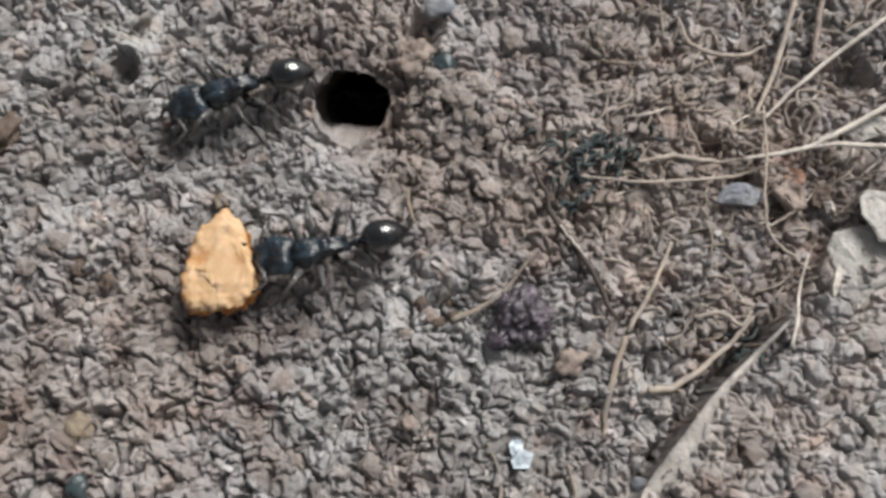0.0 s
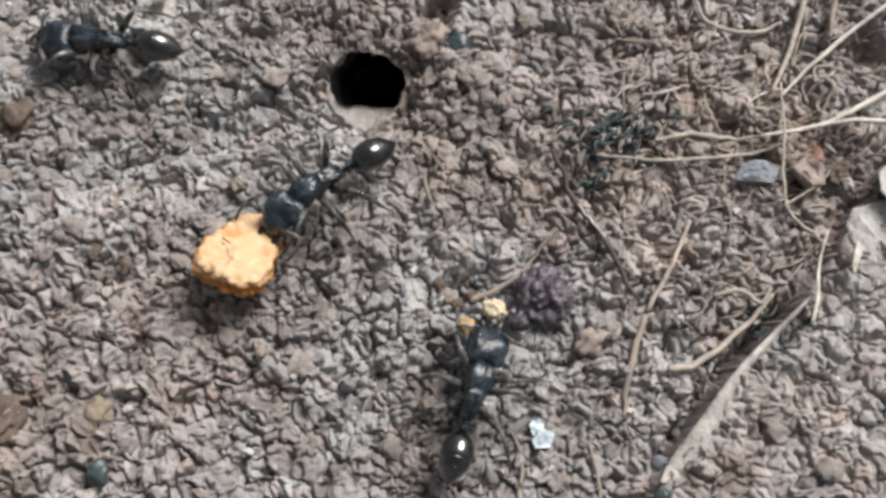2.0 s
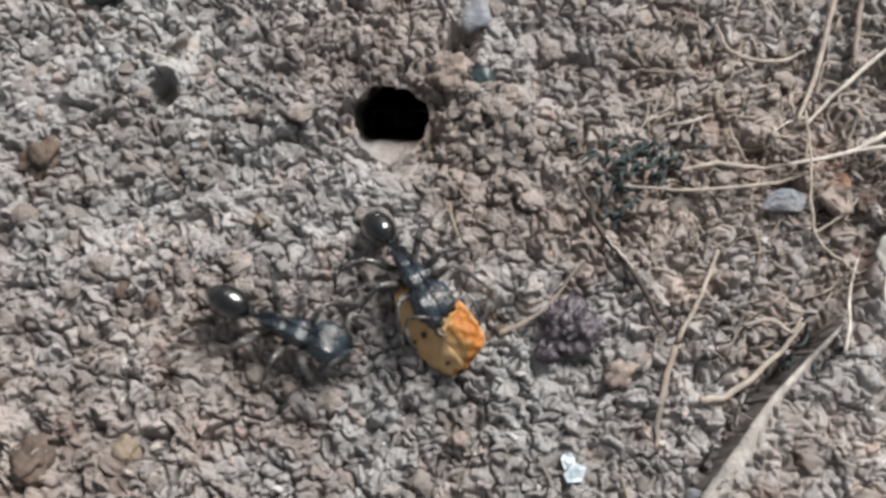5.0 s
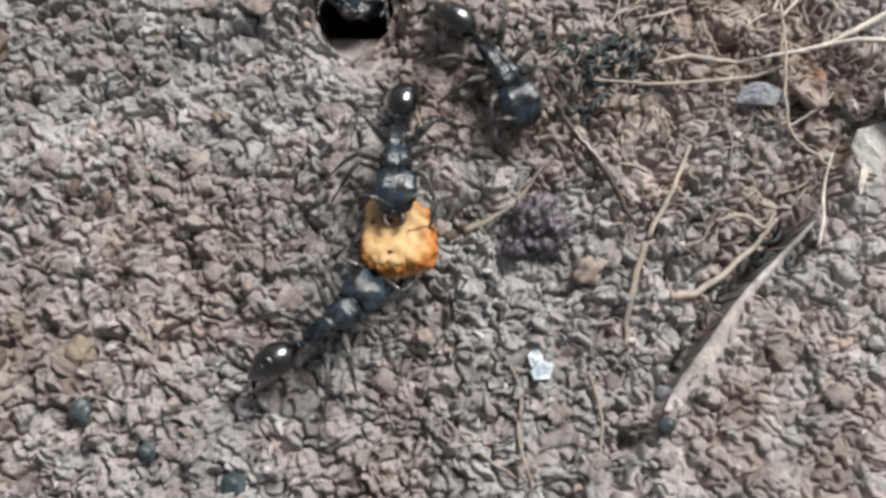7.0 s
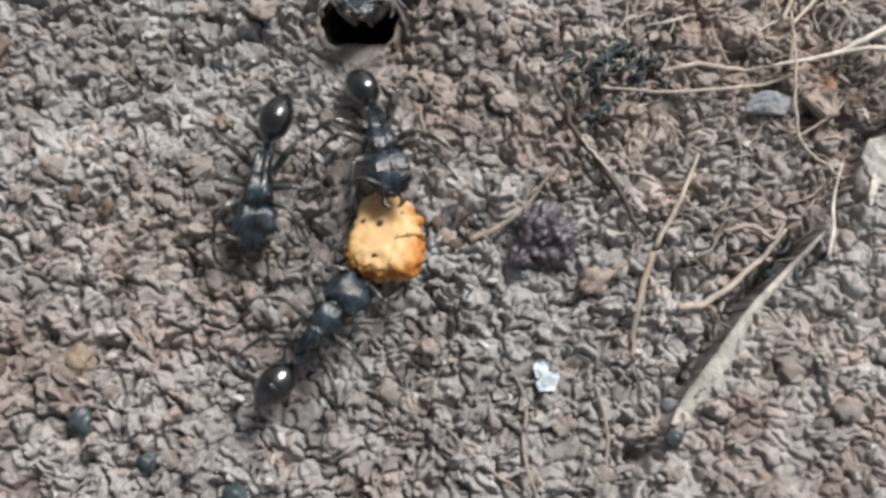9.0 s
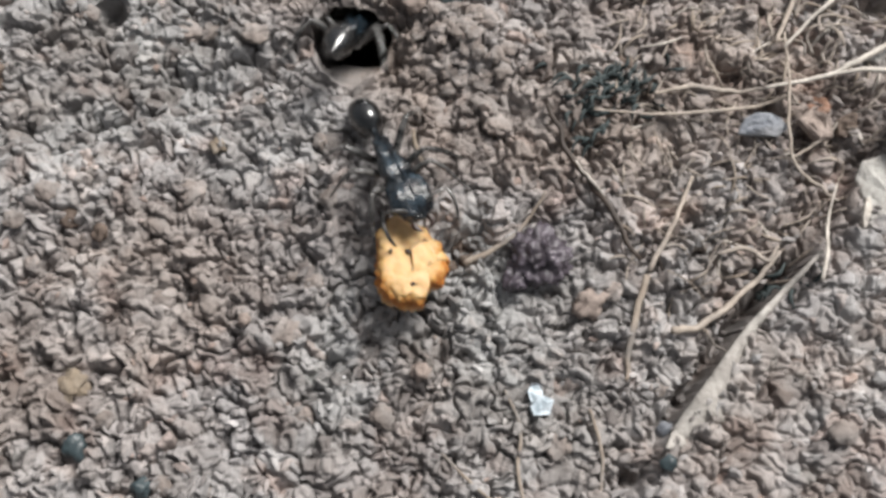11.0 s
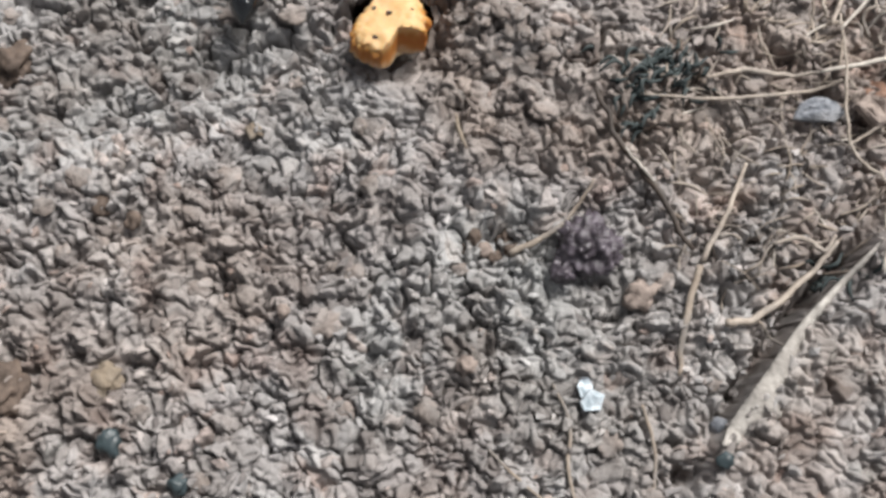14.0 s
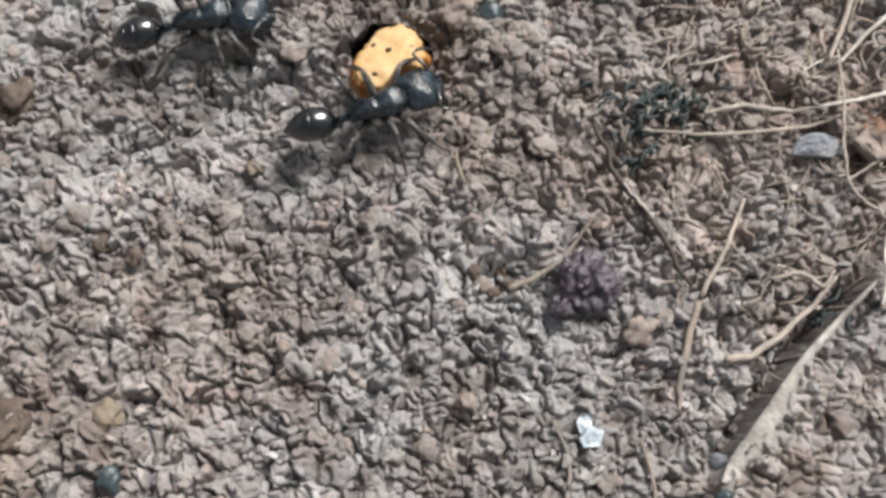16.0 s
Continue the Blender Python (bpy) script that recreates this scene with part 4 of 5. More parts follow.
CARRIER = [
    (0, -8.55, -0.75, 0.30, -165.4, 5.0, -14.6, 0.5, 0),
    (0.5, -9.50, 1.64, 0.30, -173.1, 5.0, 16.9, 1.1, 0),
    (1, -10.40, 2.98, 0.30, -139.9, 5.0, 7.2, -9.5, 0),
    (1.5, -10.88, 2.40, 0.30, -139.4, 5.0, 11.8, -8.6, 0),
    (2, -10.04, 2.62, 0.30, -148.2, 5.0, 22.7, -1.6, 0),
    (2.5, -8.97, 2.34, 0.30, -107.0, 5.0, -4.4, -19.7, 0),
    (3, -7.19, 1.75, 0.60, -47.7, 18.0, 3.4, -13.7, 0),
    (3.2, -5.42, -1.12, 0.60, -80.6, 18.0, 5.3, -5.6, 0),
    (5.3, -5.05, -1.81, 0.60, -44.4, 18.0, -11.7, 2.3, 8),
    (5.5, -5.94, -2.14, 0.60, -21.5, 18.0, -18.5, -3.0, 8),
    (6, -5.58, -1.06, 0.60, -82.3, 18.0, 0.2, -18.2, 8),
    (6.5, -4.33, -0.45, 0.60, -98.6, 18.0, 7.6, -30.1, 8),
    (7, -3.74, -0.82, 0.60, -92.2, 18.0, -2.6, -9.4, 8),
    (7.5, -2.71, -1.02, 0.60, -91.3, 18.0, 0.3, -3.3, 8),
    (8, -2.16, -1.15, 0.60, -89.4, 18.0, -9.0, -1.7, 8),
    (8.5, -2.40, -0.56, 0.60, -86.9, 18.0, -8.1, -3.9, 8),
    (9, -5.05, 0.96, 0.60, -76.5, 18.0, -5.0, 12.4, 8),
    (9.5, -6.61, -1.27, 0.60, -65.1, 18.0, -12.6, -16.4, 8),
    (9.8, -5.93, -1.10, 0.60, -69.4, 18.0, 3.3, -0.3, 8),
    (10, -5.59, -0.43, 0.60, -32.8, 18.0, -19.8, 4.1, 8),
    (10.2, -2.85, -0.94, 0.60, -60.2, 18.0, 1.5, 1.5, 8),
    (10.8, -3.16, -0.56, 0.60, -62.7, 18.0, 3.9, 6.1, 8),
    (11.35, -5.76, 5.37, 0.60, -75.9, 18.0, 0.7, -3.1, 8),
    (11.7, -6.68, 10.54, -2.11, -94.5, 67.7, 0.0, 0.0, 0),
    (12.1, -6.57, 11.87, -5.35, -94.5, 67.7, 0.0, 0.0, 0),
    (12.6, -6.48, 13.00, -8.12, -94.5, 67.7, 0.0, 0.0, 0),
    (16, -6.48, 13.00, -8.12, -94.5, 67.7, 0.0, 0.0, 0),
]
SCOUT = [
    (0, -15.30, 11.39, 0.00, -161.3, 0.0, 3.6, -6.9, 0),
    (0.5, -15.16, 10.55, 0.00, -120.2, 0.0, 14.3, -33.4, 0),
    (0.8, -20.30, 14.49, 0.00, -169.7, 0.0, -18.3, 1.2, 0),
    (1, -17.83, 12.79, 0.00, -225.2, 0.0, -5.2, 10.0, 0),
    (1.5, -20.36, 12.27, 0.00, -225.4, 0.0, -0.4, 3.8, 0),
    (2, -26.02, 14.03, 0.00, -186.6, 0.0, 6.0, -4.2, 0),
    (2.5, -26.97, 13.96, 0.00, -185.0, 0.0, 0.7, -2.5, 0),
    (3, -26.41, 14.09, 0.00, -218.4, 0.0, 2.4, 3.9, 0),
    (3.2, -25.80, 17.13, 0.00, -255.6, 0.0, -1.1, 0.8, 0),
    (3.8, -31.04, 33.02, 0.00, -252.1, 0.0, -2.4, -1.2, 0),
    (16, -30.38, 40.64, 0.00, -255.0, 0.0, -0.9, -1.9, 0),
]
PEEKER = [
    (0, -6.30, 15.27, -13.67, -94.5, 67.7, 0.0, 0.0, 0),
    (0.3, -6.36, 14.51, -11.82, -94.5, 67.7, 0.0, 0.0, 0),
    (0.5, -6.45, 13.38, -9.05, -94.5, 67.7, 0.0, 0.0, 0),
    (0.7, -6.59, 11.67, -4.87, -94.5, 67.7, 0.0, 0.0, 0),
    (0.9, -6.65, 10.92, -3.02, -94.5, 67.7, 0.0, 0.0, 0),
    (1, -6.66, 10.80, -2.74, -94.5, 67.7, 0.0, 0.0, 0),
    (1.3, -6.65, 10.92, -3.02, -94.5, 67.7, 0.0, 0.0, 0),
    (1.5, -6.45, 13.38, -9.05, -94.5, 67.7, 0.0, 0.0, 0),
    (1.7, -5.94, 19.81, -24.78, -94.5, 67.7, 0.0, 0.0, 0),
    (16, -8.82, 21.32, -28.48, -94.5, 67.7, 0.0, 0.0, 0),
]
RETURNER = [
    (0, -19.10, 38.38, 0.00, -63.8, 0.0, 2.3, 2.2, 0),
    (0.9, -17.83, 28.94, 0.00, -57.9, 0.0, -3.4, 1.8, 0),
    (1.3, -12.80, 15.38, 0.00, -54.3, 0.0, 5.1, -2.4, 0),
    (1.5, -7.41, 12.33, 0.00, -48.2, 0.0, -15.4, 4.8, 0),
    (1.7, -6.88, 12.60, 0.00, -56.4, 0.0, -3.8, 4.0, 0),
    (1.82, -6.60, 11.49, -4.42, 85.5, -67.7, 0.0, 0.0, 0),
    (1.92, -6.45, 13.38, -9.05, 85.5, -67.7, 0.0, 0.0, 0),
    (2.1, -6.12, 17.54, -19.23, 85.5, -67.7, 0.0, 0.0, 0),
    (16, -3.00, 19.05, -22.93, 85.5, -67.7, 0.0, 0.0, 0),
]
FORAGER = [
    (0, -1.32, -26.65, 0.00, 69.9, 0.0, 1.6, 2.7, 0),
    (1, -1.70, -26.29, 0.00, 61.5, 0.0, -2.4, -2.4, 0),
    (1.3, -1.1, -16.8, 0.00, 53.9, 0.0, 4.0, 11.7, 0),
    (1.5, 1.45, -12.06, 0.00, 54.5, 0.0, -6.7, -0.9, 0),
    (2, 0.76, -11.81, 0.00, 71.3, 0.0, 7.3, 2.2, 0),
    (2.5, 1.69, -11.42, 0.00, 39.4, 0.0, -0.6, 2.4, 0),
    (3, 5.98, -1.00, 0.00, 75.8, 0.0, 4.0, 12.0, 0),
    (3.2, 4.36, -0.39, 0.00, 101.7, 0.0, 15.4, -11.2, 0),
    (3.65, 0.16, 3.97, 0.00, 125.5, 0.0, 6.8, -11.4, 0),
    (4.05, -4.62, 9.22, 0.00, 121.8, 0.0, 7.6, -1.6, 0),
    (4.35, -6.63, 11.11, -3.50, 85.5, -67.7, 0.0, 0.0, 0),
    (4.6, -6.45, 13.38, -9.05, 85.5, -67.7, 0.0, 0.0, 0),
    (4.9, -5.94, 19.81, -24.78, 85.5, -67.7, 0.0, 0.0, 0),
    (16, -5.73, 22.45, -31.26, 85.5, -67.7, 0.0, 0.0, 0),
]
RIGHT_WALKER = [
    (0, -4.12, 17.54, -19.23, -94.5, 67.7, 0.0, 0.0, 0),
    (2.8, -6.30, 15.27, -13.67, -94.5, 67.7, 0.0, 0.0, 0),
    (3, -6.48, 13.00, -8.12, -94.5, 67.7, 0.0, 0.0, 0),
    (3.2, -6.56, 11.94, -5.53, -94.5, 67.7, 0.0, 0.0, 0),
    (3.6, -6.54, 12.24, -6.27, -94.5, 67.7, 0.0, 0.0, 0),
    (3.9, -6.24, 16.02, -15.53, -94.5, 67.7, 0.0, 0.0, 0),
    (5.5, -6.36, 14.51, -11.82, -94.5, 67.7, 0.0, 0.0, 0),
    (6, -6.49, 12.85, -7.75, -94.5, 67.7, 0.0, 0.0, 0),
    (6.3, -6.60, 11.49, -4.42, -94.5, 67.7, 0.0, 0.0, 0),
    (6.5, -4.72, 9.57, 0.00, -34.6, 0.0, -8.8, -5.5, 0),
    (6.7, -0.30, 9.23, 0.00, -19.8, 0.0, -4.9, -7.2, 0),
    (7, 3.16, 5.98, 0.00, -56.4, 0.0, -15.7, 16.3, 0),
    (7.2, 3.76, 4.79, 0.00, -71.5, 0.0, -9.5, 14.4, 0),
    (7.5, 12.39, -2.81, 0.00, -53.0, 0.0, -2.4, 7.5, 0),
    (7.8, 15.06, -0.51, 0.00, 10.1, 0.0, 13.0, -8.7, 0),
    (8, 15.58, 0.94, 0.00, 22.5, 0.0, 1.6, -13.3, 0),
    (8.2, 17.96, 5.89, 0.00, 59.7, 0.0, 1.1, -11.8, 0),
    (8.35, 19.52, 10.10, 0.00, 75.8, 0.0, 2.4, -5.1, 0),
    (8.8, 22.25, 22.51, 0.00, 74.3, 0.0, 2.0, 0.4, 0),
    (16, 20.56, 39.79, 0.00, 74.6, 0.0, 1.9, 0.4, 0),
]
LEFT_WALKER = [
    (0, -8.18, 16.78, -17.38, -94.5, 67.7, 0.0, 0.0, 0),
    (6.6, -6.36, 14.51, -11.82, -94.5, 67.7, 0.0, 0.0, 0),
    (6.9, -6.53, 12.43, -6.73, -94.5, 67.7, 0.0, 0.0, 0),
    (7.2, -7.2, 11.9, -4.2, -94.5, 58.0, 0.0, 0.0, 0),
    (7.4, -7.3, 11.5, -3.2, -94.0, 52.0, 0.0, 0.0, 0),
    (7.6, -7.25, 11.2, -2.6, -92.0, 45.0, 0.0, 0.0, 0),
    (7.8, -7.15, 11.0, -2.3, -88.0, 40.0, 2.0, 0.0, 0),
    (8, -7.0, 10.6, -1.9, -84.0, 35.0, 3.6, 0.0, 0),
    (8.2, -6.1, 9.4, -0.5, -98.0, 15.0, -4.0, 6.0, 0),
    (8.3, -7.0, 8.9, -0.3, -112.0, 8.0, -8.9, 12.7, 0),
    (8.4, -8.2, 8.2, -0.2, -128.0, 4.0, -5.0, 4.0, 0),
    (8.5, -9.4, 5.6, 0.00, -130.0, 0.0, -0.5, -5.6, 0),
    (8.6, -10.4, 2.9, 0.00, -121.0, 0.0, 6.0, -12.0, 0),
    (8.7, -11.56, 1.48, 0.00, -107.1, 0.0, 12.1, -19.4, 0),
    (9, -13.00, -1.27, 0.00, -98.3, 0.0, 0.5, -12.8, 0),
    (9.3, -14.65, -3.81, 0.00, -78.6, 0.0, 5.4, -5.6, 0),
    (9.5, -16.09, -4.27, 0.00, -86.2, 0.0, -4.4, -4.5, 0),
    (9.8, -18.18, -9.77, 0.00, -98.1, 0.0, 6.3, -0.7, 0),
    (10, -21.62, -10.62, 0.00, -120.5, 0.0, -2.5, 0.7, 0),
    (10.2, -24.94, -10.09, 0.00, -150.4, 0.0, 1.2, 6.3, 0),
    (10.8, -34.02, -14.46, 0.00, -166.8, 0.0, 3.2, -0.3, 0),
    (16, -46.43, -12.80, 0.00, -166.6, 0.0, 3.3, -0.3, 0),
]
GUARD = [
    (0, -2.06, 18.29, -21.08, -94.5, 67.7, 0.0, 0.0, 0),
    (8.2, -6.30, 15.27, -13.67, -94.5, 67.7, 0.0, 0.0, 0),
    (8.5, -6.51, 12.62, -7.20, -94.5, 67.7, 0.0, 0.0, 0),
    (8.65, -6.60, 11.49, -4.42, -94.5, 67.7, 0.0, 0.0, 0),
    (8.8, -6.50, 12.94, -1.00, -85.0, 30.0, -1.5, 3.9, 0),
    (9, -6.68, 10.43, -1.83, -94.5, 67.7, 0.0, 0.0, 0),
    (9.2, -6.76, 13.93, -1.00, -85.1, 30.0, -0.8, 1.1, 0),
    (9.5, -6.89, 12.90, -1.00, -86.1, 30.0, -1.2, -1.0, 0),
    (9.7, -6.66, 10.73, -2.57, -94.5, 67.7, 0.0, 0.0, 0),
    (9.9, -6.36, 14.51, -11.82, -94.5, 67.7, 0.0, 0.0, 0),
    (10.1, -5.97, 19.43, -23.85, -94.5, 67.7, 0.0, 0.0, 0),
    (16, -5.88, 20.56, -26.63, -94.5, 67.7, 0.0, 0.0, 0),
]
PATROLLER = [
    (0, 18.59, 47.60, 0.00, -90.2, 0.0, -0.6, -0.8, 0),
    (2.5, 17.56, 40.57, 0.00, -90.8, 0.0, -0.6, -0.9, 0),
    (3, 17.72, 24.92, 0.00, -90.4, 0.0, 0.2, -1.2, 0),
    (3.2, 16.31, 22.76, 0.00, -89.5, 0.0, -1.3, -1.9, 0),
    (3.9, 15.82, 32.24, 0.00, -91.0, 0.0, -0.6, -0.9, 0),
    (5.2, 6.09, 51.55, 0.00, -59.7, 0.0, 0.5, 5.4, 0),
    (10.2, -37.03, 42.01, 0.00, 40.5, 0.0, -2.2, 3.6, 0),
    (12.3, -16.46, 19.14, 0.00, 83.3, 0.0, 0.2, -1.5, 0),
    (12.5, -16.49, 17.86, 0.00, 84.3, 0.0, -1.7, -2.9, 0),
    (13, -16.10, 17.83, 0.00, 84.7, 0.0, -2.0, -0.1, 0),
    (14, -16.16, 16.53, 0.00, 86.8, 0.0, -1.2, -0.6, 0),
    (14.5, -15.85, 10.51, 0.00, 86.8, 0.0, 1.6, -7.4, 0),
    (14.8, -18.72, 9.75, 0.00, 139.5, 0.0, 11.1, -3.2, 0),
    (15, -20.02, 10.09, 0.00, 107.9, 0.0, -6.4, 0.6, 0),
    (15.5, -19.45, 12.47, 0.00, 46.4, 0.0, 4.4, 8.0, 0),
    (16, -19.38, 13.52, 0.00, 13.6, 0.0, -15.2, 2.6, 0),
]
INSPECTOR = [
    (0, -4.01, 57.89, 0.00, 90.7, 0.0, 0.0, 0.0, 0),
    (12.5, -4.01, 29.30, 0.00, 269.4, 0.0, -0.0, -0.0, 0),
    (14.5, -8.99, 19.17, 0.00, 277.2, 0.0, 3.7, -1.8, 0),
    (14.8, -7.83, 9.74, 0.00, 276.6, 0.0, 2.0, -4.2, 0),
    (15, -8.39, 8.05, 0.00, 310.4, 0.0, -13.3, -0.7, 0),
    (15.2, -7.81, 5.57, 0.00, 313.3, 0.0, 6.0, -15.4, 0),
    (15.5, -8.18, 6.70, 0.00, 358.0, 0.0, 10.8, -12.6, 0),
    (16, -7.74, 6.79, 0.00, 378.7, 0.0, 12.4, -7.5, 0),
]
HELPER = [
    (0, -46.58, -3.29, 0.00, -11.7, 0.0, 2.2, 0.5, 0),
    (3.6, -43.21, -2.21, 0.00, -12.5, 0.0, 2.2, 0.5, 0),
    (4.6, -22.89, -4.13, 0.00, -23.7, 0.0, 4.3, -1.1, 0),
    (5.3, -10.11, -7.29, 0.00, -22.5, 0.0, 3.5, -7.9, 0),
    (5.5, -9.54, -12.14, 0.00, -49.1, 0.0, 3.4, 3.3, 0),
    (6, -10.25, -10.85, 0.00, 1.4, 0.0, 4.2, -6.2, 0),
    (6.5, -8.42, -11.32, 0.00, 23.8, 0.0, 13.5, -9.3, 0),
    (7, -8.19, -11.60, 0.00, 35.1, 0.0, 23.8, -2.9, 0),
    (7.5, -7.79, -11.13, 0.00, 35.5, 0.0, -1.8, 3.4, 0),
    (8, -7.91, -10.99, 0.00, 44.4, 0.0, 0.4, -3.1, 0),
    (8.5, -8.28, -11.23, 0.00, 45.3, 0.0, 7.4, -3.5, 0),
    (9, -9.20, -11.47, 0.00, 53.9, 0.0, -4.3, -4.0, 0),
    (9.5, -10.26, -14.80, 0.00, 43.6, 0.0, 15.5, 7.5, 0),
    (9.8, -10.59, -14.75, 0.00, 14.6, 0.0, 0.0, 2.6, 0),
    (10, -11.93, -11.38, 0.00, -12.6, 0.0, -11.9, 11.2, 0),
    (10.2, -12.77, -8.60, 0.00, 38.9, 0.0, 16.4, -15.9, 0),
    (10.6, -13.27, 1.19, 0.00, 65.0, 0.0, 0.5, -5.1, 0),
    (10.85, -8.96, 9.45, 0.00, 61.0, 0.0, -2.6, 1.3, 0),
    (11.05, -6.60, 11.49, -4.42, 85.5, -67.7, 0.0, 0.0, 0),
    (11.3, -6.36, 14.51, -11.82, 85.5, -67.7, 0.0, 0.0, 0),
    (11.7, -5.82, 21.32, -28.48, 85.5, -67.7, 0.0, 0.0, 0),
    (16, -5.65, 23.59, -34.03, 85.5, -67.7, 0.0, 0.0, 0),
]
CRUMB = [
    (0, -15.29, -1.84, 1.60, -5.0, 0.0, 0.0),
    (0.5, -14.56, -2.34, 1.60, 1.8, 0.0, 0.0),
    (1, -14.78, -3.17, 1.60, -20.0, -8.0, 0.0),
    (1.5, -14.60, -3.26, 1.60, -28.0, -20.0, 0.0),
    (2, -15.05, -2.13, 1.60, -34.0, -28.0, 0.0),
    (2.3, -15.0, -2.5, 1.60, -30.0, -26.0, 0.0),
    (2.5, -12.51, -3.73, 1.60, 4.9, 0.0, 0.0),
    (3, -3.60, -1.45, 1.40, 43.5, 16.0, 34.0),
    (3.2, -4.23, -5.09, 1.40, 31.4, 16.0, 40.0),
    (4, -4.17, -5.70, 1.40, 35.1, 10.0, 46.0),
    (4.7, -3.70, -5.31, 1.40, 43.3, 0.0, 62.0),
    (4.95, -3.55, -5.1, 1.60, 45.0, -5.0, 112.0),
    (5.15, -3.40, -4.95, 1.50, 46.3, -11.0, 158.0),
    (5.3, -3.30, -4.86, 1.30, 47.3, -15.0, 180.0),
    (5.5, -2.92, -5.21, 1.30, 50.8, -15.0, 180.0),
    (6, -4.68, -6.18, 1.30, 27.5, -22.0, 180.0),
    (6.5, -3.96, -5.28, 1.30, 18.7, -18.0, 180.0),
    (7, -3.81, -5.66, 1.30, 15.7, -25.0, 180.0),
    (7.5, -3.30, -5.61, 1.30, 15.8, -17.0, 180.0),
    (8, -3.67, -5.19, 1.30, 15.9, -15.0, 180.0),
    (8.5, -3.46, -6.28, 1.30, 12.9, -24.0, 180.0),
    (9, -4.83, -5.23, 1.30, 6.4, -22.0, 180.0),
    (9.5, -6.07, -7.20, 1.30, -3.7, -20.0, 180.0),
    (9.8, -5.19, -7.04, 1.30, -3.9, -20.0, 180.0),
    (10, -2.75, -4.95, 1.50, 24.0, -16.0, 206.0),
    (10.2, -2.30, -6.35, 1.50, 24.0, -16.0, 206.0),
    (10.8, -2.37, -6.46, 1.40, 24.0, -18.0, 200.0),
    (11.35, -4.53, -1.06, 1.30, 18.9, -15.0, 195.0),
    (11.8, -6.4, 7.2, 1.20, 10.0, -14.0, 184.0),
    (12.3, -6.72, 10.6, 0.10, -7.9, -24.0, 180.0),
    (16, -6.72, 10.6, 0.10, -7.9, -24.0, 180.0),
]

LABELS = {
    "carrier": "black ant gripping an orange food crumb in its jaws",
    "scout": "black ant wandering beside the nest entrance",
    "peeker": "black ant looking out of the nest entrance",
    "returner": "black ant running back into the nest entrance",
    "forager": "black ant carrying a small yellow food scrap",
    "right_walker": "black ant leaving the nest towards the dry roots",
    "left_walker": "black ant leaving the nest over bare soil",
    "guard": "black ant waiting in the mouth of the nest",
    "patroller": "black ant pacing on the soil above the nest",
    "inspector": "black ant feeling round the wedged food crumb",
    "helper": "black ant tugging at the far end of the food crumb",
}
SEEN = {"carrier": (0, 12.2), "scout": (0, 3.8), "peeker": (0, 1.6), "returner": (0.9, 2.2), "forager": (0.9, 4.8), "right_walker": (2.9, 8.8), "left_walker": (6.8, 10.8), "guard": (8.2, 10), "patroller": (2.4, 16), "inspector": (12.6, 16), "helper": (3.8, 11.4)}
PATHS = {"carrier": CARRIER, "scout": SCOUT, "peeker": PEEKER, "returner": RETURNER, "forager": FORAGER, "right_walker": RIGHT_WALKER, "left_walker": LEFT_WALKER, "guard": GUARD, "patroller": PATROLLER, "inspector": INSPECTOR, "helper": HELPER}

first = make_ant()
ANTS = {}
for name in PATHS:
    ant = first if name == "carrier" else copy_thing(first, Matrix())
    ANTS[name] = tagged(ant, LABELS[name])


# ---- the food ----
OUTLINE = [(-0.4, 4.1), (0.75, 3.5), (1.5, 2.5), (2.0, 1.2), (2.7, -0.4), (2.5, -1.6), (1.75, -2.7), (0.5, -3.2), (-0.3, -3.45), (-0.9, -3.7), (-2.3, -3.2), (-2.8, -1.6), (-2.5, -0.6), (-2.45, 0.9), (-1.8, 2.3), (-1.25, 3.5)]
BREAK = [(1.1, -3.7), (0.4, -3.1), (-0.12, -2.4), (-0.5, -1.0), (-3.4, -0.5)]
HEART = [(2.6, 2.2), (3.4, -0.4), (3.2, -1.9), (2.2, -3.4)] + BREAK + [(-3.4, 1.2), (-2.6, 2.8), (-1.8, 4.4), (-0.4, 5.0), (1.4, 4.4)]
CORNER = BREAK + [(-3.6, -4.6), (0.8, -4.6)]


def reach(outline, cx, cy, a):
    """How far the outline lies from (cx, cy) in the direction a."""
    c, s = math.cos(a), math.sin(a)
    best = 0.0
    for (ax, ay), (bx, by) in zip(outline, outline[1:] + outline[:1]):
        ex, ey, px, py = bx - ax, by - ay, ax - cx, ay - cy
        det = c * ey - s * ex
        if abs(det) > 1e-9:
            k, m = (px * ey - py * ex) / det, (px * s - py * c) / det
            if k > 0 and -1e-6 <= m <= 1 + 1e-6:
                best = max(best, k)
    return best


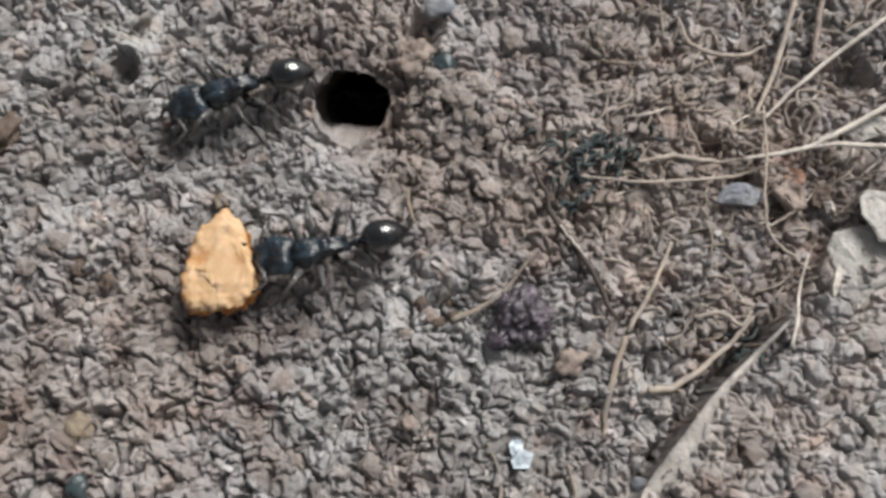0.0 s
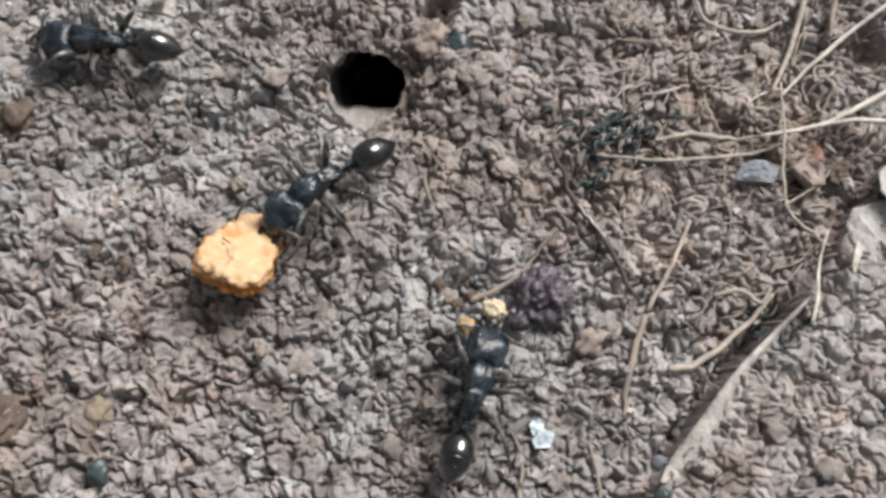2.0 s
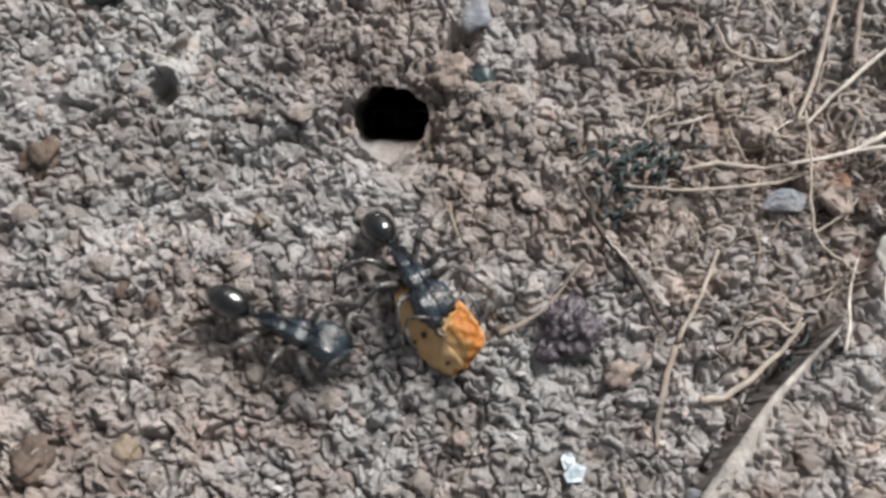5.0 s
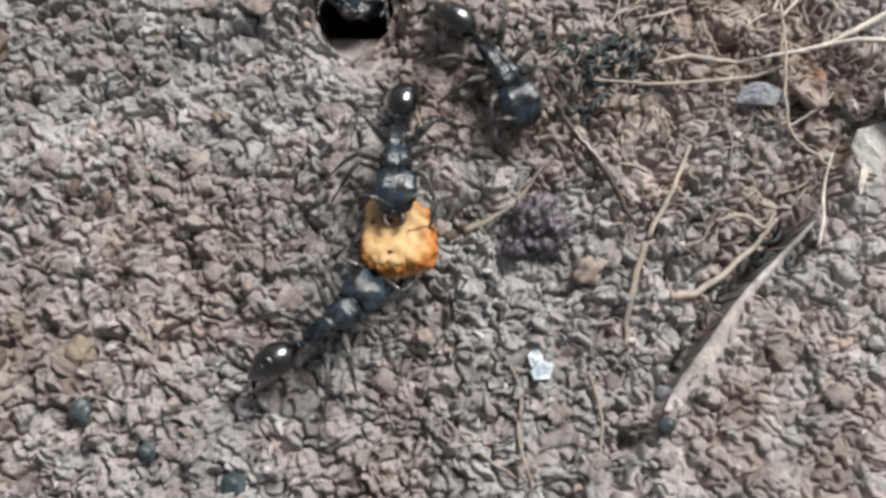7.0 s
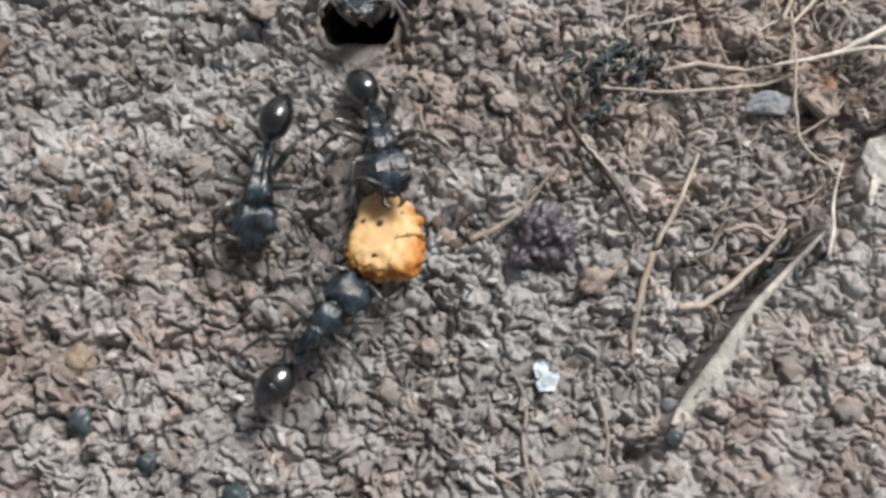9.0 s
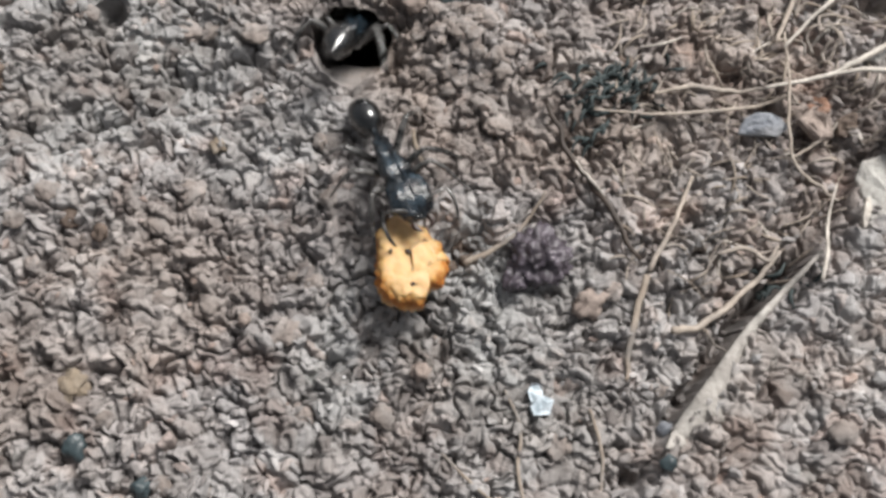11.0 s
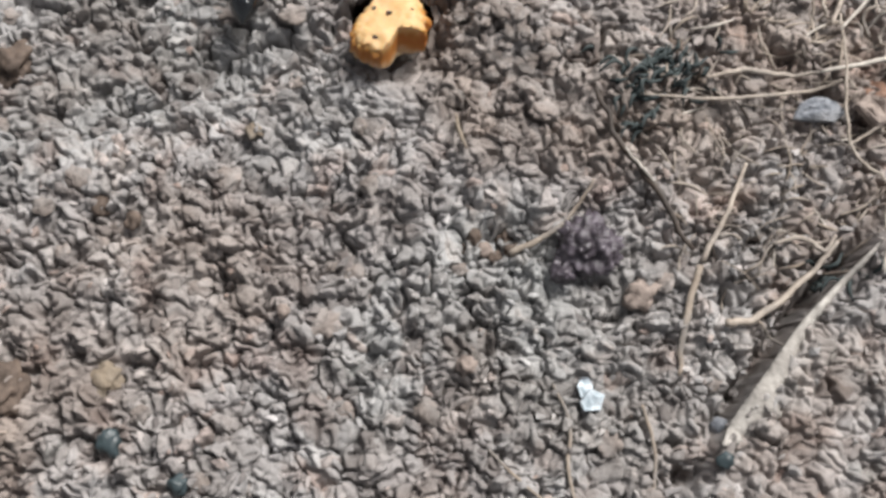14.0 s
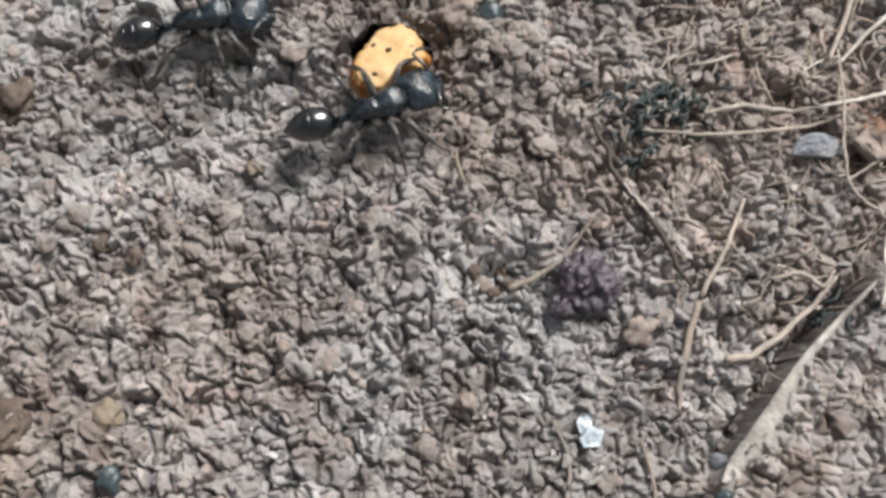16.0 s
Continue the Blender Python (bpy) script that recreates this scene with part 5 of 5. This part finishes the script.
def food_slab(thick, level, seed):
    """A crumbly slab over the outline: lumpy faces, a ragged rim and torn flakes."""
    v, f = ball(level)
    cx, cy = 0.6, 0.2
    off = Vector((seed * 3.7, seed * 1.9, 0))
    out = []
    for p in v:
        flat = math.hypot(p[0], p[1])
        a = math.atan2(p[1], p[0])
        upper = p[2] > 0
        r = reach(OUTLINE, cx, cy, a) * flat ** (0.3 if upper else 0.5)
        z = thick * math.copysign(abs(p[2]) ** (0.42 if upper else 0.7), p[2])
        q = Vector((cx + r * math.cos(a), cy + r * math.sin(a), z))
        rim = flat ** 3
        lump = noise.noise(q * 0.55 + off) * 0.42 + noise.noise(q * 1.25 + off) * 0.24
        grain = 0.5 - noise.voronoi(q * 1.5 + off)[0][0]
        fine = 0.5 - noise.voronoi(q * 3.4 + off)[0][0]
        tooth = 0.5 - noise.voronoi(Vector((q.x, q.y, 0.3 * q.z)) * 0.95 + off)[0][0]
        z += (0.55 * lump + (0.2 * grain + 0.06 * fine) * (1.0 if upper else 0.55)) * (1 - 0.6 * rim) * (1 if upper else -1)
        r += rim * (0.3 * lump + 0.55 * tooth + 0.5 * grain + 0.2 * fine)
        out.append((cx + r * math.cos(a), cy + r * math.sin(a), z))
    return np.array(out), f


def broken(v, outline, cx, cy):
    """The piece of the slab within an outline: what lies beyond is drawn in to the break."""
    out = []
    for x, y, z in v:
        d = math.hypot(x - cx, y - cy)
        a = math.atan2(y - cy, x - cx)
        k = min(1.0, reach(outline, cx, cy, a) / max(d, 1e-6))
        out.append((cx + (x - cx) * k, cy + (y - cy) * k, z))
    return np.array(out)


def food_skin(size, seed, level):
    """A small lump with a ragged skin."""
    v, f = ball(level)
    off = Vector((seed * 3.7, seed * 1.9, 0))
    k = [1 + 0.3 * noise.noise(Vector(p) * 1.4 + off) + 0.3 * noise.noise(Vector(p) * 3.3 + off) for p in v]
    return v * np.array(k)[:, None] * np.array(size), f


def make_food(name, size, seed, level, label, mat):
    v, f = food_skin(size, seed, level)
    return tagged(new(name, mesh_from(name, v * MM, f, mat)), label, "food crumb", "food")


BITE = (-1.75, -2.1, 0.0)
slab, f = food_slab(1.15, 6, 1)
v = broken(slab, HEART, 0.6, 0.2)
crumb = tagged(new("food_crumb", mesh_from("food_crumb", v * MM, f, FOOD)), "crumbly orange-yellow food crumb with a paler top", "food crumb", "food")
v = broken(slab, CORNER, BITE[0], BITE[1])
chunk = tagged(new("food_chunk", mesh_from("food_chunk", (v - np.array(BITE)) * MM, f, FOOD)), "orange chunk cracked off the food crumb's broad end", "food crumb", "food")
# dark grains added in place of the shaded pits left by mandibles
for i, (x, y, z) in enumerate(((0.3, 0.3, -1.2), (-1.2, 0.9, -1.08), (0.9, -2.0, -1.0), (1.3, 0.7, -1.05), (1.5, 1.6, 1.0))):
    v, f = CRUMBS[i]
    part("soil_speck", mesh_from("soil_speck", v * 0.24 * MM, f, TWIG), crumb, (x, y, z), "dark grain standing in for a mandible pit")
scrap = make_food("food_scrap", (0.65, 0.8, 0.55), 2, 4, "small pale pinkish food scrap held by an ant", PALE_FOOD)
morsel = make_food("food_scrap", (0.55, 0.6, 0.45), 5, 4, "small tan food scrap beside a paler one", TAN_FOOD)
shred = make_food("food_scrap", (0.5, 0.85, 0.5), 3, 4, "small pale shred torn from the food crumb", PALE_FOOD)


# ---- movement ----
def at_time(rows, t):
    for a, b in zip(rows, rows[1:]):
        if t <= b[0]:
            k = (t - a[0]) / (b[0] - a[0])
            return [u + (v - u) * k for u, v in zip(a, b)]
    return list(rows[-1])


def ant_pose(r):
    return pose(r[1] * MM, r[2] * MM, r[3] * MM, 0, -r[5], r[4])


def jaws(r, ahead):
    """Where the jaws of an ant with that row are."""
    return ant_pose(r) @ pose(1.9 * MM, 0, 1.95 * MM, 0, 0, r[6]) @ pose(ahead * MM, 0, -0.5 * MM)


def move_ant(name):
    ant, rows = ANTS[name], PATHS[name]
    t0, t1 = SEEN[name]
    walk(ant, [(r[0], ant_pose(r)) for r in rows])
    times = sorted({0.0, 16.0, *[min(t0 + 0.125 * i, t1) for i in range(int((t1 - t0) / 0.125) + 2)]})
    phase, last, steps = 0.0, None, []
    for t in times:
        r = at_time(rows, t)
        if last:
            phase += math.hypot(r[1] - last[1], r[2] - last[2], r[3] - last[3]) / 4.5 * 2 * math.pi + abs(r[4] - last[4]) / 40 * math.pi
        steps.append((t, phase))
        last = r
    for p in ant.children:
        kind = p.name.split(".")[0]
        x, y, z = p.location
        if kind == "leg":
            side = 1 if y > 0 else -1
            row = 0 if x > 0.0008 else 1 if x > -0.0002 else 2
            beat = math.pi * ((row + (side > 0)) % 2) + 0.35 * len(name) + 0.4 * row
            rest = 6 * math.sin(len(name) * 2.1 + row * 1.7 + side)
            walk(p, [(t, pose(x, y, z, side * 5 * max(0.0, math.cos(ph + beat)), 0, side * (rest + 15 * math.sin(ph + beat)))) for t, ph in steps])
        elif kind == "head":
            walk(p, [(r[0], pose(x, y, z, 0, 6, r[6])) for r in rows])
            for q in p.children:
                if q.name.split(".")[0] == "antenna":
                    ax, ay, az = q.location
                    s = 1 if ay > 0 else -1
                    walk(q, [(t, pose(ax, ay, az, 0, 5 * math.sin(3.1 * t + s), s * (10 * math.sin(4.3 * t + s + len(name)) - 6))) for t in sorted({0.0, 16.0, *[min(t0 + 0.25 * i, t1) for i in range(int((t1 - t0) / 0.25) + 2)]})])
        elif kind == "gaster":
            walk(p, [(r[0], pose(x, y, z, 0, 4 - r[8], r[7])) for r in rows])


def crumb_pose(r):
    t, x, y, z, yaw, tip, roll = r
    return pose(x * MM, y * MM, z * MM, 0, 0, yaw) @ pose(0, 0, 0, tip, 0, 0) @ pose(0, 0, 0, 0, roll, 0)


def motions():
    for name in PATHS:
        move_ant(name)
    walk(crumb, [(r[0], crumb_pose(r)) for r in CRUMB])
    times = sorted({r[0] for r in FORAGER} | {r[0] for r in CRUMB} | {r[0] for r in HELPER} | {0.5 * i for i in range(33)})
    walk(scrap, [(t, jaws(at_time(FORAGER, t), 4.0)) for t in times])
    walk(morsel, [(t, jaws(at_time(FORAGER, t), 2.6) @ pose(0, 0.0017, -0.0003)) for t in times])
    rows = []
    for t in times:
        if t < 9.6:
            rows.append((t, crumb_pose(at_time(CRUMB, t)) @ pose(0.001, -0.0018, 0)))
        else:
            rows.append((t, jaws(at_time(HELPER, t), 3.8)))
    walk(shred, rows)
    # the cracked corner is pushed in and under as the crumb is rolled over, and drops down the tunnel at the end
    rows = []
    for t in times:
        if t < 11.6:
            k = min(max((t - 3.2) / 2.1, 0.0), 1.0)
            seat = Vector((-1.5, -1.8, 0.05)).lerp(Vector((-1.2, -1.6, 0.1)), k) * MM
            rows.append((t, crumb_pose(at_time(CRUMB, t)) @ pose(*seat)))
    fall = rows[-1][1].to_euler()
    for t, s in ((12.0, 4.0), (12.2, 11.0), (12.6, 20.0), (16.0, 20.0)):
        m = fall.to_matrix().to_4x4()
        m.translation = (Vector((HOLE_X, HOLE_Y, -0.5)) + DOWN * s) * MM
        rows.append((t, m))
    walk(chunk, rows)


motions()
